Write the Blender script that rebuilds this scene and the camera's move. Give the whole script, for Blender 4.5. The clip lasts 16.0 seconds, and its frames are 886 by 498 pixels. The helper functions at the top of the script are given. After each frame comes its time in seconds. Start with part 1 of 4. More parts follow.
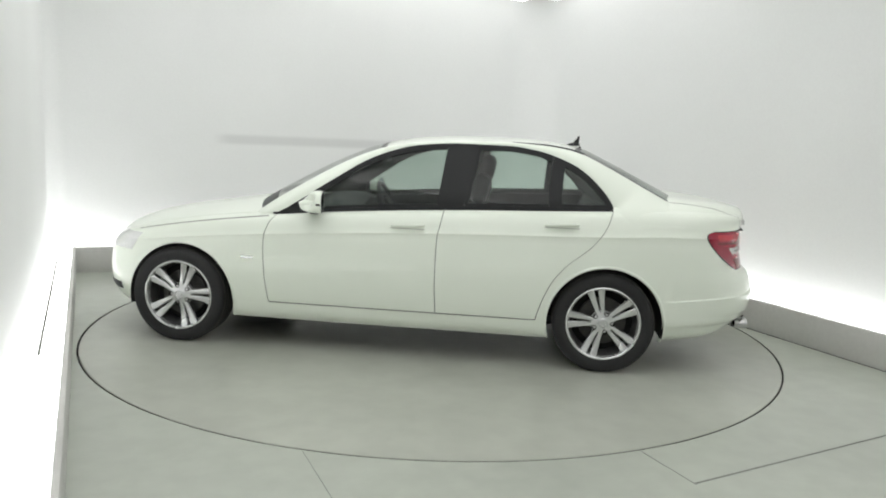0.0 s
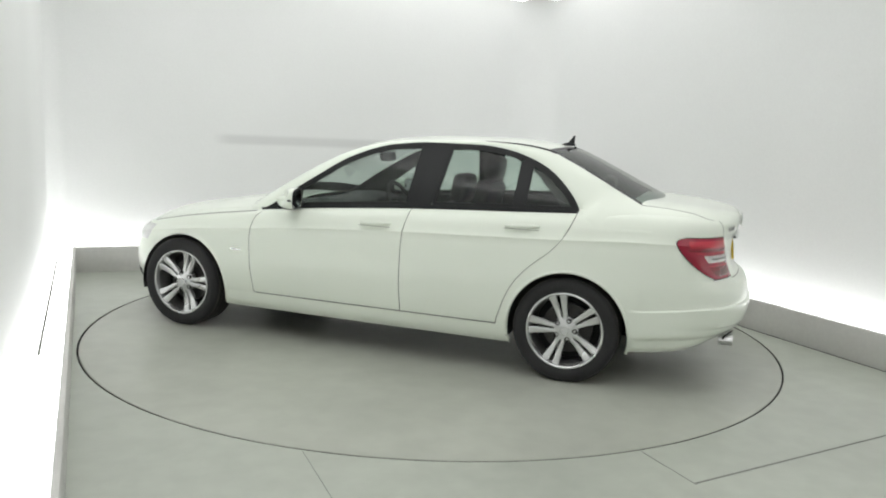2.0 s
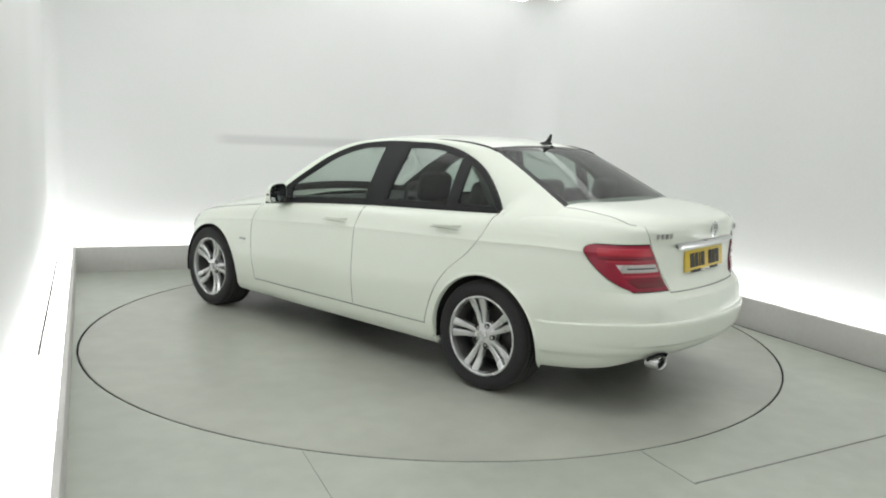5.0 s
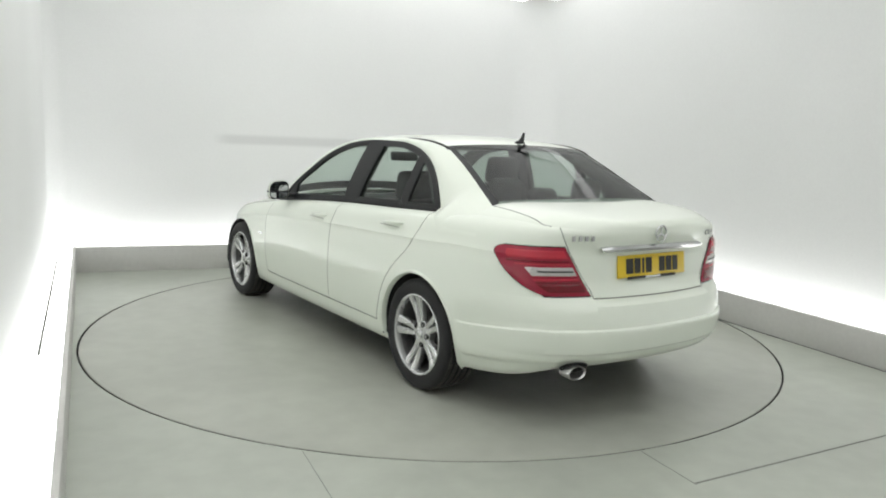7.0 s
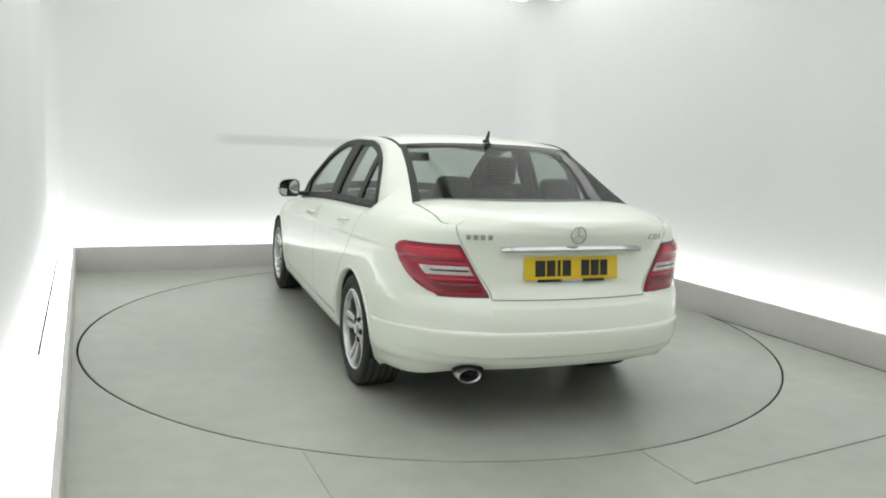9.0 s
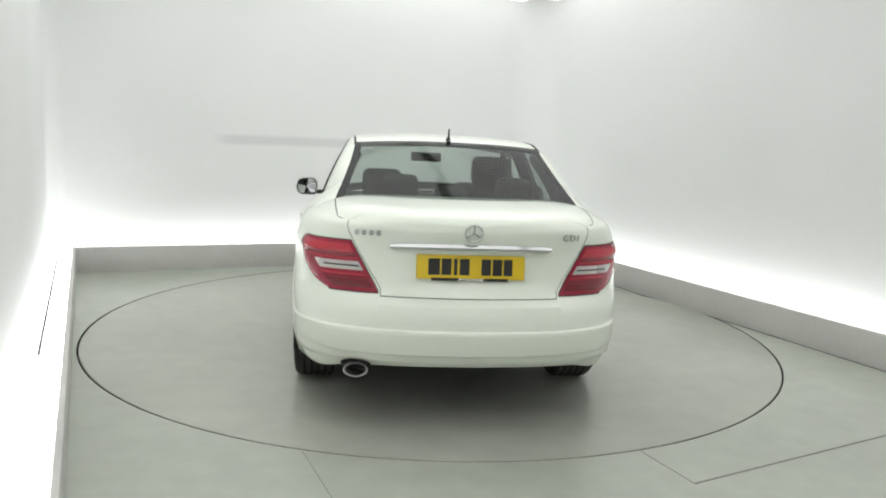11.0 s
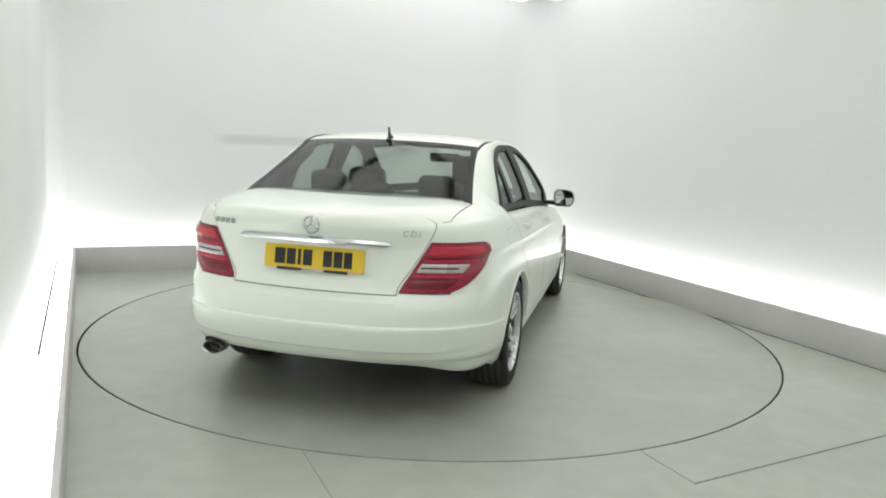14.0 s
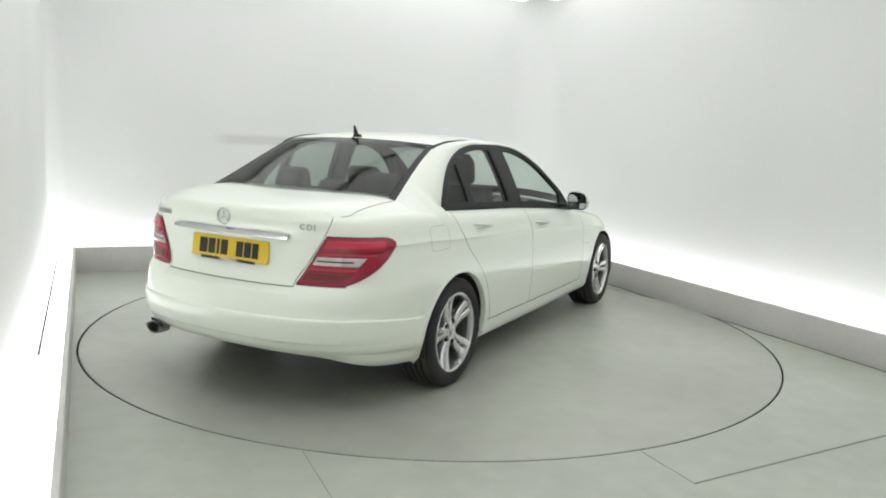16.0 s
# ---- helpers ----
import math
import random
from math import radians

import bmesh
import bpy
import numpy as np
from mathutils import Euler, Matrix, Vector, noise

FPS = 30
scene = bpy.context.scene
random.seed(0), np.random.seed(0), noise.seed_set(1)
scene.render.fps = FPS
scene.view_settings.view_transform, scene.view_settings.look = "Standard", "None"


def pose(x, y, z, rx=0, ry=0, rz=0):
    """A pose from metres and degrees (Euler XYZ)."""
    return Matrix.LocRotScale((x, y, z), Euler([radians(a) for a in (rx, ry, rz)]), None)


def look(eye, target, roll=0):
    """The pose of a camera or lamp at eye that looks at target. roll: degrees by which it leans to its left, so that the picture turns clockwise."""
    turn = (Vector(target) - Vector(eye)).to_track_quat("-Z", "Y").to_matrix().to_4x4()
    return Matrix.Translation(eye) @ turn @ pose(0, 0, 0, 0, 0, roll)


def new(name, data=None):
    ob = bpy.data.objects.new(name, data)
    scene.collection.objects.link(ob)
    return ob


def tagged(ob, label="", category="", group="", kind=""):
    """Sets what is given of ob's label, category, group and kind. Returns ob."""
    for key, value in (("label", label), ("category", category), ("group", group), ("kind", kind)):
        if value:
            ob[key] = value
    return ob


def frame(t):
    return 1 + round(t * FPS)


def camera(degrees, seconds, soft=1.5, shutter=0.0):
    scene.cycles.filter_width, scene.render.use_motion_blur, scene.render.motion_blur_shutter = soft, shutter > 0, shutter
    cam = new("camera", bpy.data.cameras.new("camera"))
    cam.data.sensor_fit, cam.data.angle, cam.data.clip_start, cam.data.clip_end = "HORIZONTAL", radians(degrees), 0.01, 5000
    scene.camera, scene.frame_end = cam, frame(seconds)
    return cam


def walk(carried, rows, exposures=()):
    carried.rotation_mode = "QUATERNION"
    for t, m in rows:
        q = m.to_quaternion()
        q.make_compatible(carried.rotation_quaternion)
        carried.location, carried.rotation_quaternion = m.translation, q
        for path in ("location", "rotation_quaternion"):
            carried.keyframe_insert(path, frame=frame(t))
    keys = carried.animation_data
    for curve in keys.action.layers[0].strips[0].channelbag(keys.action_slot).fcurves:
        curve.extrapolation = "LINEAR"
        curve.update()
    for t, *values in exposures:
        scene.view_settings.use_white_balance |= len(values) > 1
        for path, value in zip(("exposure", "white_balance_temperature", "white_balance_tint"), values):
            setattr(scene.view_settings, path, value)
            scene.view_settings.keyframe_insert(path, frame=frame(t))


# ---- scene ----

# ---- camera: fixed on its mount, looking over the turntable ----
cam = camera(61.33, 16.0, soft=1.95)
EYE = look((0, -5.570, 1.402), (0.044, -0.624, 0.667), roll=2.477)
walk(cam, [(0, EYE), (16, EYE)], exposures=((0, 0.10), (16, 0.13)))

# ---- world: a closed studio, only a dim neutral surround ----
world = bpy.data.worlds.new("studio_world")
scene.world = world
world.use_nodes = True
world.node_tree.nodes["Background"].inputs[0].default_value = (0.9, 0.95, 1.0, 1)
world.node_tree.nodes["Background"].inputs[1].default_value = 0.05

# strengths of the studio's light panels; CEIL is for unseen fill panels
COVE, TOP, CEIL = 4.4, 1.6, 0.79


# ---- materials ----
def mat(name, color, rough=0.5, metal=0.0, coat=0.0, grain=0.0, scale=40.0, stain=0.0, bump=0.0, spec=0.5, stain_scale=1.3):
    """A procedural surface: base colour varied by a fine grain and by broad stains, with fine relief."""
    m = bpy.data.materials.new(name)
    m.use_nodes = True
    n, l = m.node_tree.nodes, m.node_tree.links
    b = n["Principled BSDF"]
    b.inputs["Base Color"].default_value = (*color, 1)
    b.inputs["Roughness"].default_value = rough
    b.inputs["Metallic"].default_value = metal
    b.inputs["Coat Weight"].default_value = coat
    b.inputs["Coat Roughness"].default_value = 0.04
    b.inputs["Specular IOR Level"].default_value = spec
    co = n.new("ShaderNodeTexCoord")
    fine, broad = n.new("ShaderNodeTexNoise"), n.new("ShaderNodeTexNoise")
    for node, sc, det in ((fine, scale, 3), (broad, stain_scale, 2)):
        node.inputs["Scale"].default_value = sc
        node.inputs["Detail"].default_value = det
        l.new(co.outputs["Object"], node.inputs["Vector"])
    if grain or stain:
        last = None
        for node, amount in ((fine, grain), (broad, stain)):
            r = n.new("ShaderNodeMapRange")
            r.interpolation_type = "SMOOTHERSTEP"
            r.inputs["From Min"].default_value, r.inputs["From Max"].default_value = 0.1, 0.9
            r.inputs["To Min"].default_value, r.inputs["To Max"].default_value = 1 - amount, 1 + amount * 0.5
            l.new(node.outputs["Fac"], r.inputs["Value"])
            mul = n.new("ShaderNodeVectorMath")
            mul.operation = "SCALE"
            if last is None:
                mul.inputs[0].default_value = color
            else:
                l.new(last, mul.inputs[0])
            l.new(r.outputs[0], mul.inputs["Scale"])
            last = mul.outputs[0]
        l.new(last, b.inputs["Base Color"])
        rr = n.new("ShaderNodeMapRange")
        rr.inputs["To Min"].default_value, rr.inputs["To Max"].default_value = max(0.02, rough - 0.03), min(1, rough + 0.07)
        l.new(broad.outputs["Fac"], rr.inputs["Value"])
        l.new(rr.outputs[0], b.inputs["Roughness"])
    if bump:
        bp = n.new("ShaderNodeBump")
        bp.inputs["Strength"].default_value = bump
        bp.inputs["Distance"].default_value = 0.002
        l.new(fine.outputs["Fac"], bp.inputs["Height"])
        l.new(bp.outputs[0], b.inputs["Normal"])
    return m


def glow(name, color, strength):
    m = bpy.data.materials.new(name)
    m.use_nodes = True
    b = m.node_tree.nodes["Principled BSDF"]
    b.inputs["Base Color"].default_value = (0.8, 0.8, 0.8, 1)
    b.inputs["Emission Color"].default_value = (*color, 1)
    b.inputs["Emission Strength"].default_value = strength
    return m


def glass(name, tint, gloss=1.0, steep=4.6):
    """A thin pane: tinted see-through, with the sheen that Fresnel gives."""
    m = bpy.data.materials.new(name)
    m.use_nodes = True
    n, l = m.node_tree.nodes, m.node_tree.links
    n.remove(n["Principled BSDF"])
    clear, shine, mix = n.new("ShaderNodeBsdfTransparent"), n.new("ShaderNodeBsdfAnisotropic"), n.new("ShaderNodeMixShader")
    lw, pw, ad = n.new("ShaderNodeLayerWeight"), n.new("ShaderNodeMath"), n.new("ShaderNodeMath")
    lw.inputs["Blend"].default_value = 0.5
    pw.operation, ad.operation = "POWER", "MULTIPLY_ADD"
    pw.inputs[1].default_value, ad.inputs[1].default_value, ad.inputs[2].default_value = steep, 0.90 * gloss, 0.065 * gloss
    l.new(lw.outputs["Facing"], pw.inputs[0])
    l.new(pw.outputs[0], ad.inputs[0])
    clear.inputs[0].default_value = (*tint, 1)
    shine.inputs["Roughness"].default_value = 0.03
    l.new(ad.outputs[0], mix.inputs[0])
    l.new(clear.outputs[0], mix.inputs[1])
    l.new(shine.outputs[0], mix.inputs[2])
    l.new(mix.outputs[0], n["Material Output"].inputs["Surface"])
    return m


WALL = mat("wall_paint", (0.80, 0.81, 0.80), 0.75, grain=0.02, stain=0.03, scale=60, bump=0.05, stain_scale=0.6)
CEILING = mat("ceiling_paint", (0.82, 0.83, 0.82), 0.85, grain=0.02, stain=0.02, scale=60)
WALL_N = mat("wall_paint_streaked", (0.80, 0.81, 0.80), 0.75, grain=0.02, stain=0.03, scale=60, bump=0.05, stain_scale=0.6)


def dark_streak(m, u0, u1, z0, z1, amount):
    """A faint darker horizontal streak with soft ends."""
    n, l = m.node_tree.nodes, m.node_tree.links
    b = n["Principled BSDF"]
    src = b.inputs["Base Color"].links[0].from_socket
    co, sep = n.new("ShaderNodeTexCoord"), n.new("ShaderNodeSeparateXYZ")
    l.new(co.outputs["Object"], sep.inputs[0])
    last = None
    for axis, lo, hi, soft in ((0, u0, u1, 0.25), (2, z0, z1, 0.05)):
        for edge_at, way in ((lo, 1), (hi, -1)):
            r = n.new("ShaderNodeMapRange")
            r.interpolation_type = "SMOOTHSTEP"
            r.inputs["From Min"].default_value, r.inputs["From Max"].default_value = edge_at - soft / 2, edge_at + soft / 2
            r.inputs["To Min"].default_value, r.inputs["To Max"].default_value = (0, 1) if way > 0 else (1, 0)
            l.new(sep.outputs[axis], r.inputs["Value"])
            if last is None:
                last = r.outputs[0]
            else:
                mu = n.new("ShaderNodeMath")
                mu.operation = "MULTIPLY"
                l.new(last, mu.inputs[0])
                l.new(r.outputs[0], mu.inputs[1])
                last = mu.outputs[0]
    sc = n.new("ShaderNodeMapRange")
    sc.inputs["To Min"].default_value, sc.inputs["To Max"].default_value = 1.0, 1.0 - amount
    l.new(last, sc.inputs["Value"])
    mul = n.new("ShaderNodeVectorMath")
    mul.operation = "SCALE"
    l.new(src, mul.inputs[0])
    l.new(sc.outputs[0], mul.inputs["Scale"])
    l.new(mul.outputs[0], b.inputs["Base Color"])


dark_streak(WALL_N, -1.15, 0.9, 1.26, 1.35, 0.16)
KERB = mat("kerb_paint", (0.60, 0.595, 0.57), 0.6, grain=0.04, stain=0.10, scale=30, bump=0.05, stain_scale=1.6)
FLOOR = mat("painted_floor", (0.462, 0.490, 0.428), 0.31, grain=0.08, stain=0.15, scale=7, stain_scale=0.6)
DISC = mat("turntable_paint", (0.445, 0.463, 0.405), 0.31, grain=0.08, stain=0.18, scale=6, stain_scale=0.6)
UNSEEN_GREY = mat("unseen_wall_grey", (0.58, 0.58, 0.57), 0.6, grain=0.1, stain=0.15)
DARK_GAP = mat("dark_gap", (0.02, 0.02, 0.02), 0.9, grain=0.2)
PAINT = mat("white_car_paint", (0.842, 0.893, 0.795), 0.34, coat=0.62, spec=0.25)
SEAM = mat("panel_gap", (0.22, 0.225, 0.205), 0.8, grain=0.1)
LETTER = mat("dulled_chrome_lettering", (0.44, 0.445, 0.44), 0.3, 0.8, grain=0.1, scale=90)
SHADE_GAP_GREY = mat("shade_and_gap_grey", (0.45, 0.46, 0.42), 0.6, grain=0.05)
BLACK = mat("black_trim", (0.012, 0.013, 0.014), 0.45, grain=0.1, scale=80, spec=0.35)
RUBBER = mat("tyre_rubber", (0.020, 0.020, 0.021), 0.75, grain=0.2, stain=0.2, scale=90, bump=0.25)
TREAD = mat("dusty_tyre_tread", (0.075, 0.071, 0.065), 0.85, grain=0.3, stain=0.3, scale=60, bump=0.3, stain_scale=5)
# alloy with the shade inside the rim put into its colour
BARREL = mat("alloy_barrel_painted_shade", (0.10, 0.10, 0.10), 0.5, 0.5, grain=0.15, stain=0.2)
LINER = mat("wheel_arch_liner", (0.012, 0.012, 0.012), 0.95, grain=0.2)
ALLOY = mat("silver_alloy", (0.67, 0.68, 0.68), 0.24, 0.72, coat=0.5, grain=0.03, stain=0.05, scale=120)
ALLOY_DARK = mat("brake_iron", (0.07, 0.068, 0.065), 0.5, 0.7, grain=0.15, stain=0.2)
CHROME = mat("chrome", (0.60, 0.61, 0.61), 0.09, 1.0, grain=0.02, scale=200)
PIPE = mat("polished_pipe_steel", (0.66, 0.66, 0.66), 0.34, 1.0, grain=0.1, scale=60)
RED_BRIGHT = mat("bright_red_lens", (0.52, 0.025, 0.05), 0.22, coat=0.4, grain=0.04, scale=30)
RED = mat("red_lens", (0.33, 0.010, 0.036), 0.22, coat=0.35, grain=0.04, scale=30, stain=0.06, stain_scale=18)
RED_DARK = mat("deep_red_lens", (0.17, 0.004, 0.014), 0.22, coat=0.35, grain=0.04, scale=30)
CLEAR_LENS = mat("clear_lens", (0.84, 0.85, 0.84), 0.12, 0.15, coat=1.0, grain=0.08, scale=60)
REVERSE_LENS = mat("ribbed_clear_lens", (0.62, 0.58, 0.57), 0.25, 0.3, coat=0.5, grain=0.15, scale=90)
YELLOW = mat("plate_yellow", (0.78, 0.55, 0.02), 0.35, coat=0.3, grain=0.03, scale=120)
PLATE_INK = mat("plate_ink", (0.02, 0.02, 0.018), 0.5, grain=0.1)
LEATHER = mat("black_leather", (0.016, 0.017, 0.018), 0.45, grain=0.2, scale=120, stain=0.1, bump=0.3)
CABIN = mat("dark_cabin_plastic", (0.016, 0.017, 0.018), 0.6, grain=0.15, scale=150)
LINING = mat("dark_grey_lining", (0.06, 0.062, 0.06), 0.9, grain=0.05, scale=150)
HEADLINER = mat("grey_headliner", (0.16, 0.16, 0.155), 0.9, grain=0.05, scale=150)
GLASS = glass("tinted_side_glass", (0.64, 0.715, 0.675), 0.8)
GLASS_BACK = glass("tinted_rear_glass", (0.455, 0.52, 0.485), 1.0, 6.0)
GLASS_FRONT = glass("windscreen_glass", (0.86, 0.90, 0.88))
MIRROR = mat("mirror_glass", (0.45, 0.46, 0.48), 0.03, 1.0)
COVE_GLOW = glow("cove_light_diffuser", (1.0, 1.0, 0.998), COVE)
TOP_GLOW = glow("wall_washer_diffuser", (1.0, 1.0, 0.998), TOP)
CEIL_GLOW = glow("ceiling_fill_diffuser", (1.0, 1.0, 0.998), CEIL)


# ---- mesh helpers ----
def mesh_of(name, bm, material, angle=30):
    bmesh.ops.recalc_face_normals(bm, faces=bm.faces)
    me = bpy.data.meshes.new(name)
    bm.to_mesh(me)
    bm.free()
    for p in me.polygons:
        p.use_smooth = True
    me.set_sharp_from_angle(angle=radians(angle))
    me.materials.append(material)
    if any(p.material_index == 1 for p in me.polygons):
        me.materials.append(SEAM)
    return me


def part(name, bm, material, parent, label="", angle=30):
    ob = new(name, mesh_of(name, bm, material, angle))
    ob.parent = parent
    if label:
        ob["label"] = label
    return ob


def raw(verts, faces, dark=()):
    """A mesh from points and faces; the dark ones take the second material."""
    bm = bmesh.new()
    vs = [bm.verts.new(v) for v in verts]
    for f in faces:
        if len(set(f)) >= 3:
            try:
                made = bm.faces.new([vs[i] for i in dict.fromkeys(f)])
                made.material_index = 1 if frozenset(f) in dark else 0
            except ValueError:
                pass
    loose = [v for v in bm.verts if not v.link_faces]
    for v in loose:
        bm.verts.remove(v)
    return bm


def grid(rows, close=False):
    """Faces over a table of points."""
    n, m = len(rows), len(rows[0])
    verts = [tuple(p) for r in rows for p in r]
    faces = [(i * m + j, i * m + (j + 1) % m, (i + 1) * m + (j + 1) % m, (i + 1) * m + j)
             for i in range(n - 1) for j in range(m if close else m - 1)]
    bm = raw(verts, faces)
    bmesh.ops.remove_doubles(bm, verts=bm.verts, dist=1e-5)
    return bm


def thick(bm, depth):
    """Gives a sheet a thickness."""
    bmesh.ops.recalc_face_normals(bm, faces=bm.faces)
    bmesh.ops.solidify(bm, geom=bm.faces[:], thickness=depth)
    return bm


def box(x0, y0, z0, x1, y1, z1, bevel=0.0, seg=2):
    bm = bmesh.new()
    bmesh.ops.create_cube(bm, size=1)
    for v in bm.verts:
        v.co = Vector(((x0 + x1) / 2 + v.co.x * (x1 - x0), (y0 + y1) / 2 + v.co.y * (y1 - y0), (z0 + z1) / 2 + v.co.z * (z1 - z0)))
    if bevel:
        bmesh.ops.bevel(bm, geom=bm.edges[:], offset=bevel, segments=seg, affect="EDGES", profile=0.5)
    return bm


def revolve(profile, n=48, axis="y"):
    """A turned body: (radius, height) pairs round the axis."""
    rows = []
    for r, h in profile:
        ring = []
        for k in range(n):
            a = 2 * math.pi * k / n
            c, s = r * math.cos(a), r * math.sin(a)
            ring.append((c, h, s) if axis == "y" else (c, s, h))
        rows.append(ring)
    return grid(rows, close=True)


def merge(*bms):
    out = bmesh.new()
    for b in bms:
        me = bpy.data.meshes.new("tmp")
        b.to_mesh(me)
        b.free()
        out.from_mesh(me)
        bpy.data.meshes.remove(me)
    return out


def moved(bm, m):
    bmesh.ops.transform(bm, matrix=m, verts=bm.verts)
    return bm


def pchip(xs, ys):
    """A smooth monotone curve through points, as a function of arrays."""
    xs, ys = np.array(xs, float), np.array(ys, float)
    if xs[0] > xs[-1]:
        xs, ys = xs[::-1], ys[::-1]
    h, d = np.diff(xs), np.diff(ys) / np.diff(xs)
    m = np.zeros(len(xs))
    for i in range(1, len(xs) - 1):
        if d[i - 1] * d[i] > 0:
            w1, w2 = 2 * h[i] + h[i - 1], h[i] + 2 * h[i - 1]
            m[i] = (w1 + w2) / (w1 / d[i - 1] + w2 / d[i])
    m[0], m[-1] = d[0], d[-1]

    def f(x):
        x = np.clip(x, xs[0], xs[-1])
        i = np.clip(np.searchsorted(xs, x) - 1, 0, len(h) - 1)
        t = (x - xs[i]) / h[i]
        return ((2 * t**3 - 3 * t**2 + 1) * ys[i] + (t**3 - 2 * t**2 + t) * h[i] * m[i]
                + (3 * t**2 - 2 * t**3) * ys[i + 1] + (t**3 - t**2) * h[i] * m[i + 1])
    return f


# ---- the studio: a rectangular white booth, turned against the camera ----
TURN = 24.4
ROOM = pose(0, 0, -0.010, 0, 0, TURN)
U0, U1, V0, V1 = -2.50, 2.43, -6.7, 2.70      # inner faces of the kerbs, and the closing wall behind the camera
GAP, KH, CH = 0.23, 0.24, 3.08                # trough behind the kerb, kerb height, ceiling height
LEAN = 0.0148                                 # the long kerb on the camera's side is not quite square


def setting(name, bm, material, label, category, angle=30):
    ob = new(name, mesh_of(name, bm, material, angle))
    ob.matrix_world = ROOM
    return tagged(ob, label, category, kind="structure")


def left_u(v):
    return -2.516 + (2.72 - v) * LEAN


def prism(quad, z0, z1, bevel=0.0):
    """A block over four corners of the plan."""
    verts = [(x, y, z0) for x, y in quad] + [(x, y, z1) for x, y in quad]
    bm = raw(verts, [(3, 2, 1, 0), (4, 5, 6, 7)] + [(i, (i + 1) % 4, 4 + (i + 1) % 4, 4 + i) for i in range(4)])
    if bevel:
        bmesh.ops.bevel(bm, geom=bm.edges[:], offset=bevel, segments=2, affect="EDGES", profile=0.5)
    return bm


RAD = 2.441       # turntable
RIM_GAP = 0.016


def build_floor():
    """The fixed floor round the round pit, cut into panels by three joints."""
    n = 160
    bm, wall = bmesh.new(), bmesh.new()
    c, s = math.cos(radians(TURN)), math.sin(radians(TURN))
    ring, far = [], []
    for k in range(n):
        a = 2 * math.pi * k / n
        ca, sa = math.cos(a), math.sin(a)
        ring.append(bm.verts.new((min((RAD + RIM_GAP) * ca + 0.003, U1 + 0.02), (RAD + RIM_GAP) * sa + 0.008, 0)))
        t = min((abs((2.9 if ca > 0 else -2.9) / ca) if abs(ca) > 1e-9 else 1e9), (abs((3.2 if sa > 0 else 7.0) / sa) if abs(sa) > 1e-9 else 1e9))
        far.append(bm.verts.new((t * ca, t * sa, 0)))
    low = [bm.verts.new((v.co.x, v.co.y, -0.05)) for v in ring]
    for k in range(n):
        j = (k + 1) % n
        bm.faces.new((ring[k], ring[j], far[j], far[k]))
        wall.faces.new([wall.verts.new(v.co) for v in (ring[k], low[k], low[j], ring[j])])
    bmesh.ops.remove_doubles(wall, verts=wall.verts, dist=1e-5)
    # near-black wall: the shade in the ring gap is put into its colour
    setting("pit_wall", wall, DARK_GAP, "side of the turntable pit, blackened as shade in the gap", "floor")
    for v in low:
        bm.verts.remove(v)
    return setting("floor", bm, FLOOR, "grey-green painted smooth studio floor with thin joints", "floor")


build_floor()
pit = setting("pit_floor", box(-2.9, -7.0, -0.12, 2.9, 3.2, -0.05), DARK_GAP, "dark pit below the turntable", "floor")


def joint(name, u0, v0, u1, v1, w=0.006):
    """A thin dark joint strip with a worn metal lip beside it."""
    d = Vector((u1 - u0, v1 - v0)).normalized()
    nrm = Vector((-d.y, d.x))
    q = [(u0 + nrm.x * k * w, v0 + nrm.y * k * w) for k in (-0.5, 0.5)] + [(u1 + nrm.x * k * w, v1 + nrm.y * k * w) for k in (0.5, -0.5)]
    return setting(name, prism(q, -0.01, 0.0012), SEAM, "thin dark joint between floor panels", "floor joint")


joint("floor_joint", -1.50, -1.95, -1.50, -6.6, 0.0025)
joint("floor_joint", -0.02, -2.46, -0.02, -2.82, 0.004)
joint("floor_joint", -0.02, -2.81, U1, -2.65, 0.010)
setting("floor_joint", box(U1 - 0.012, -6.6, -0.02, U1 - 0.001, 1.6, 0.0015), DARK_GAP, "dark dirty joint along the foot of the kerb", "floor joint")


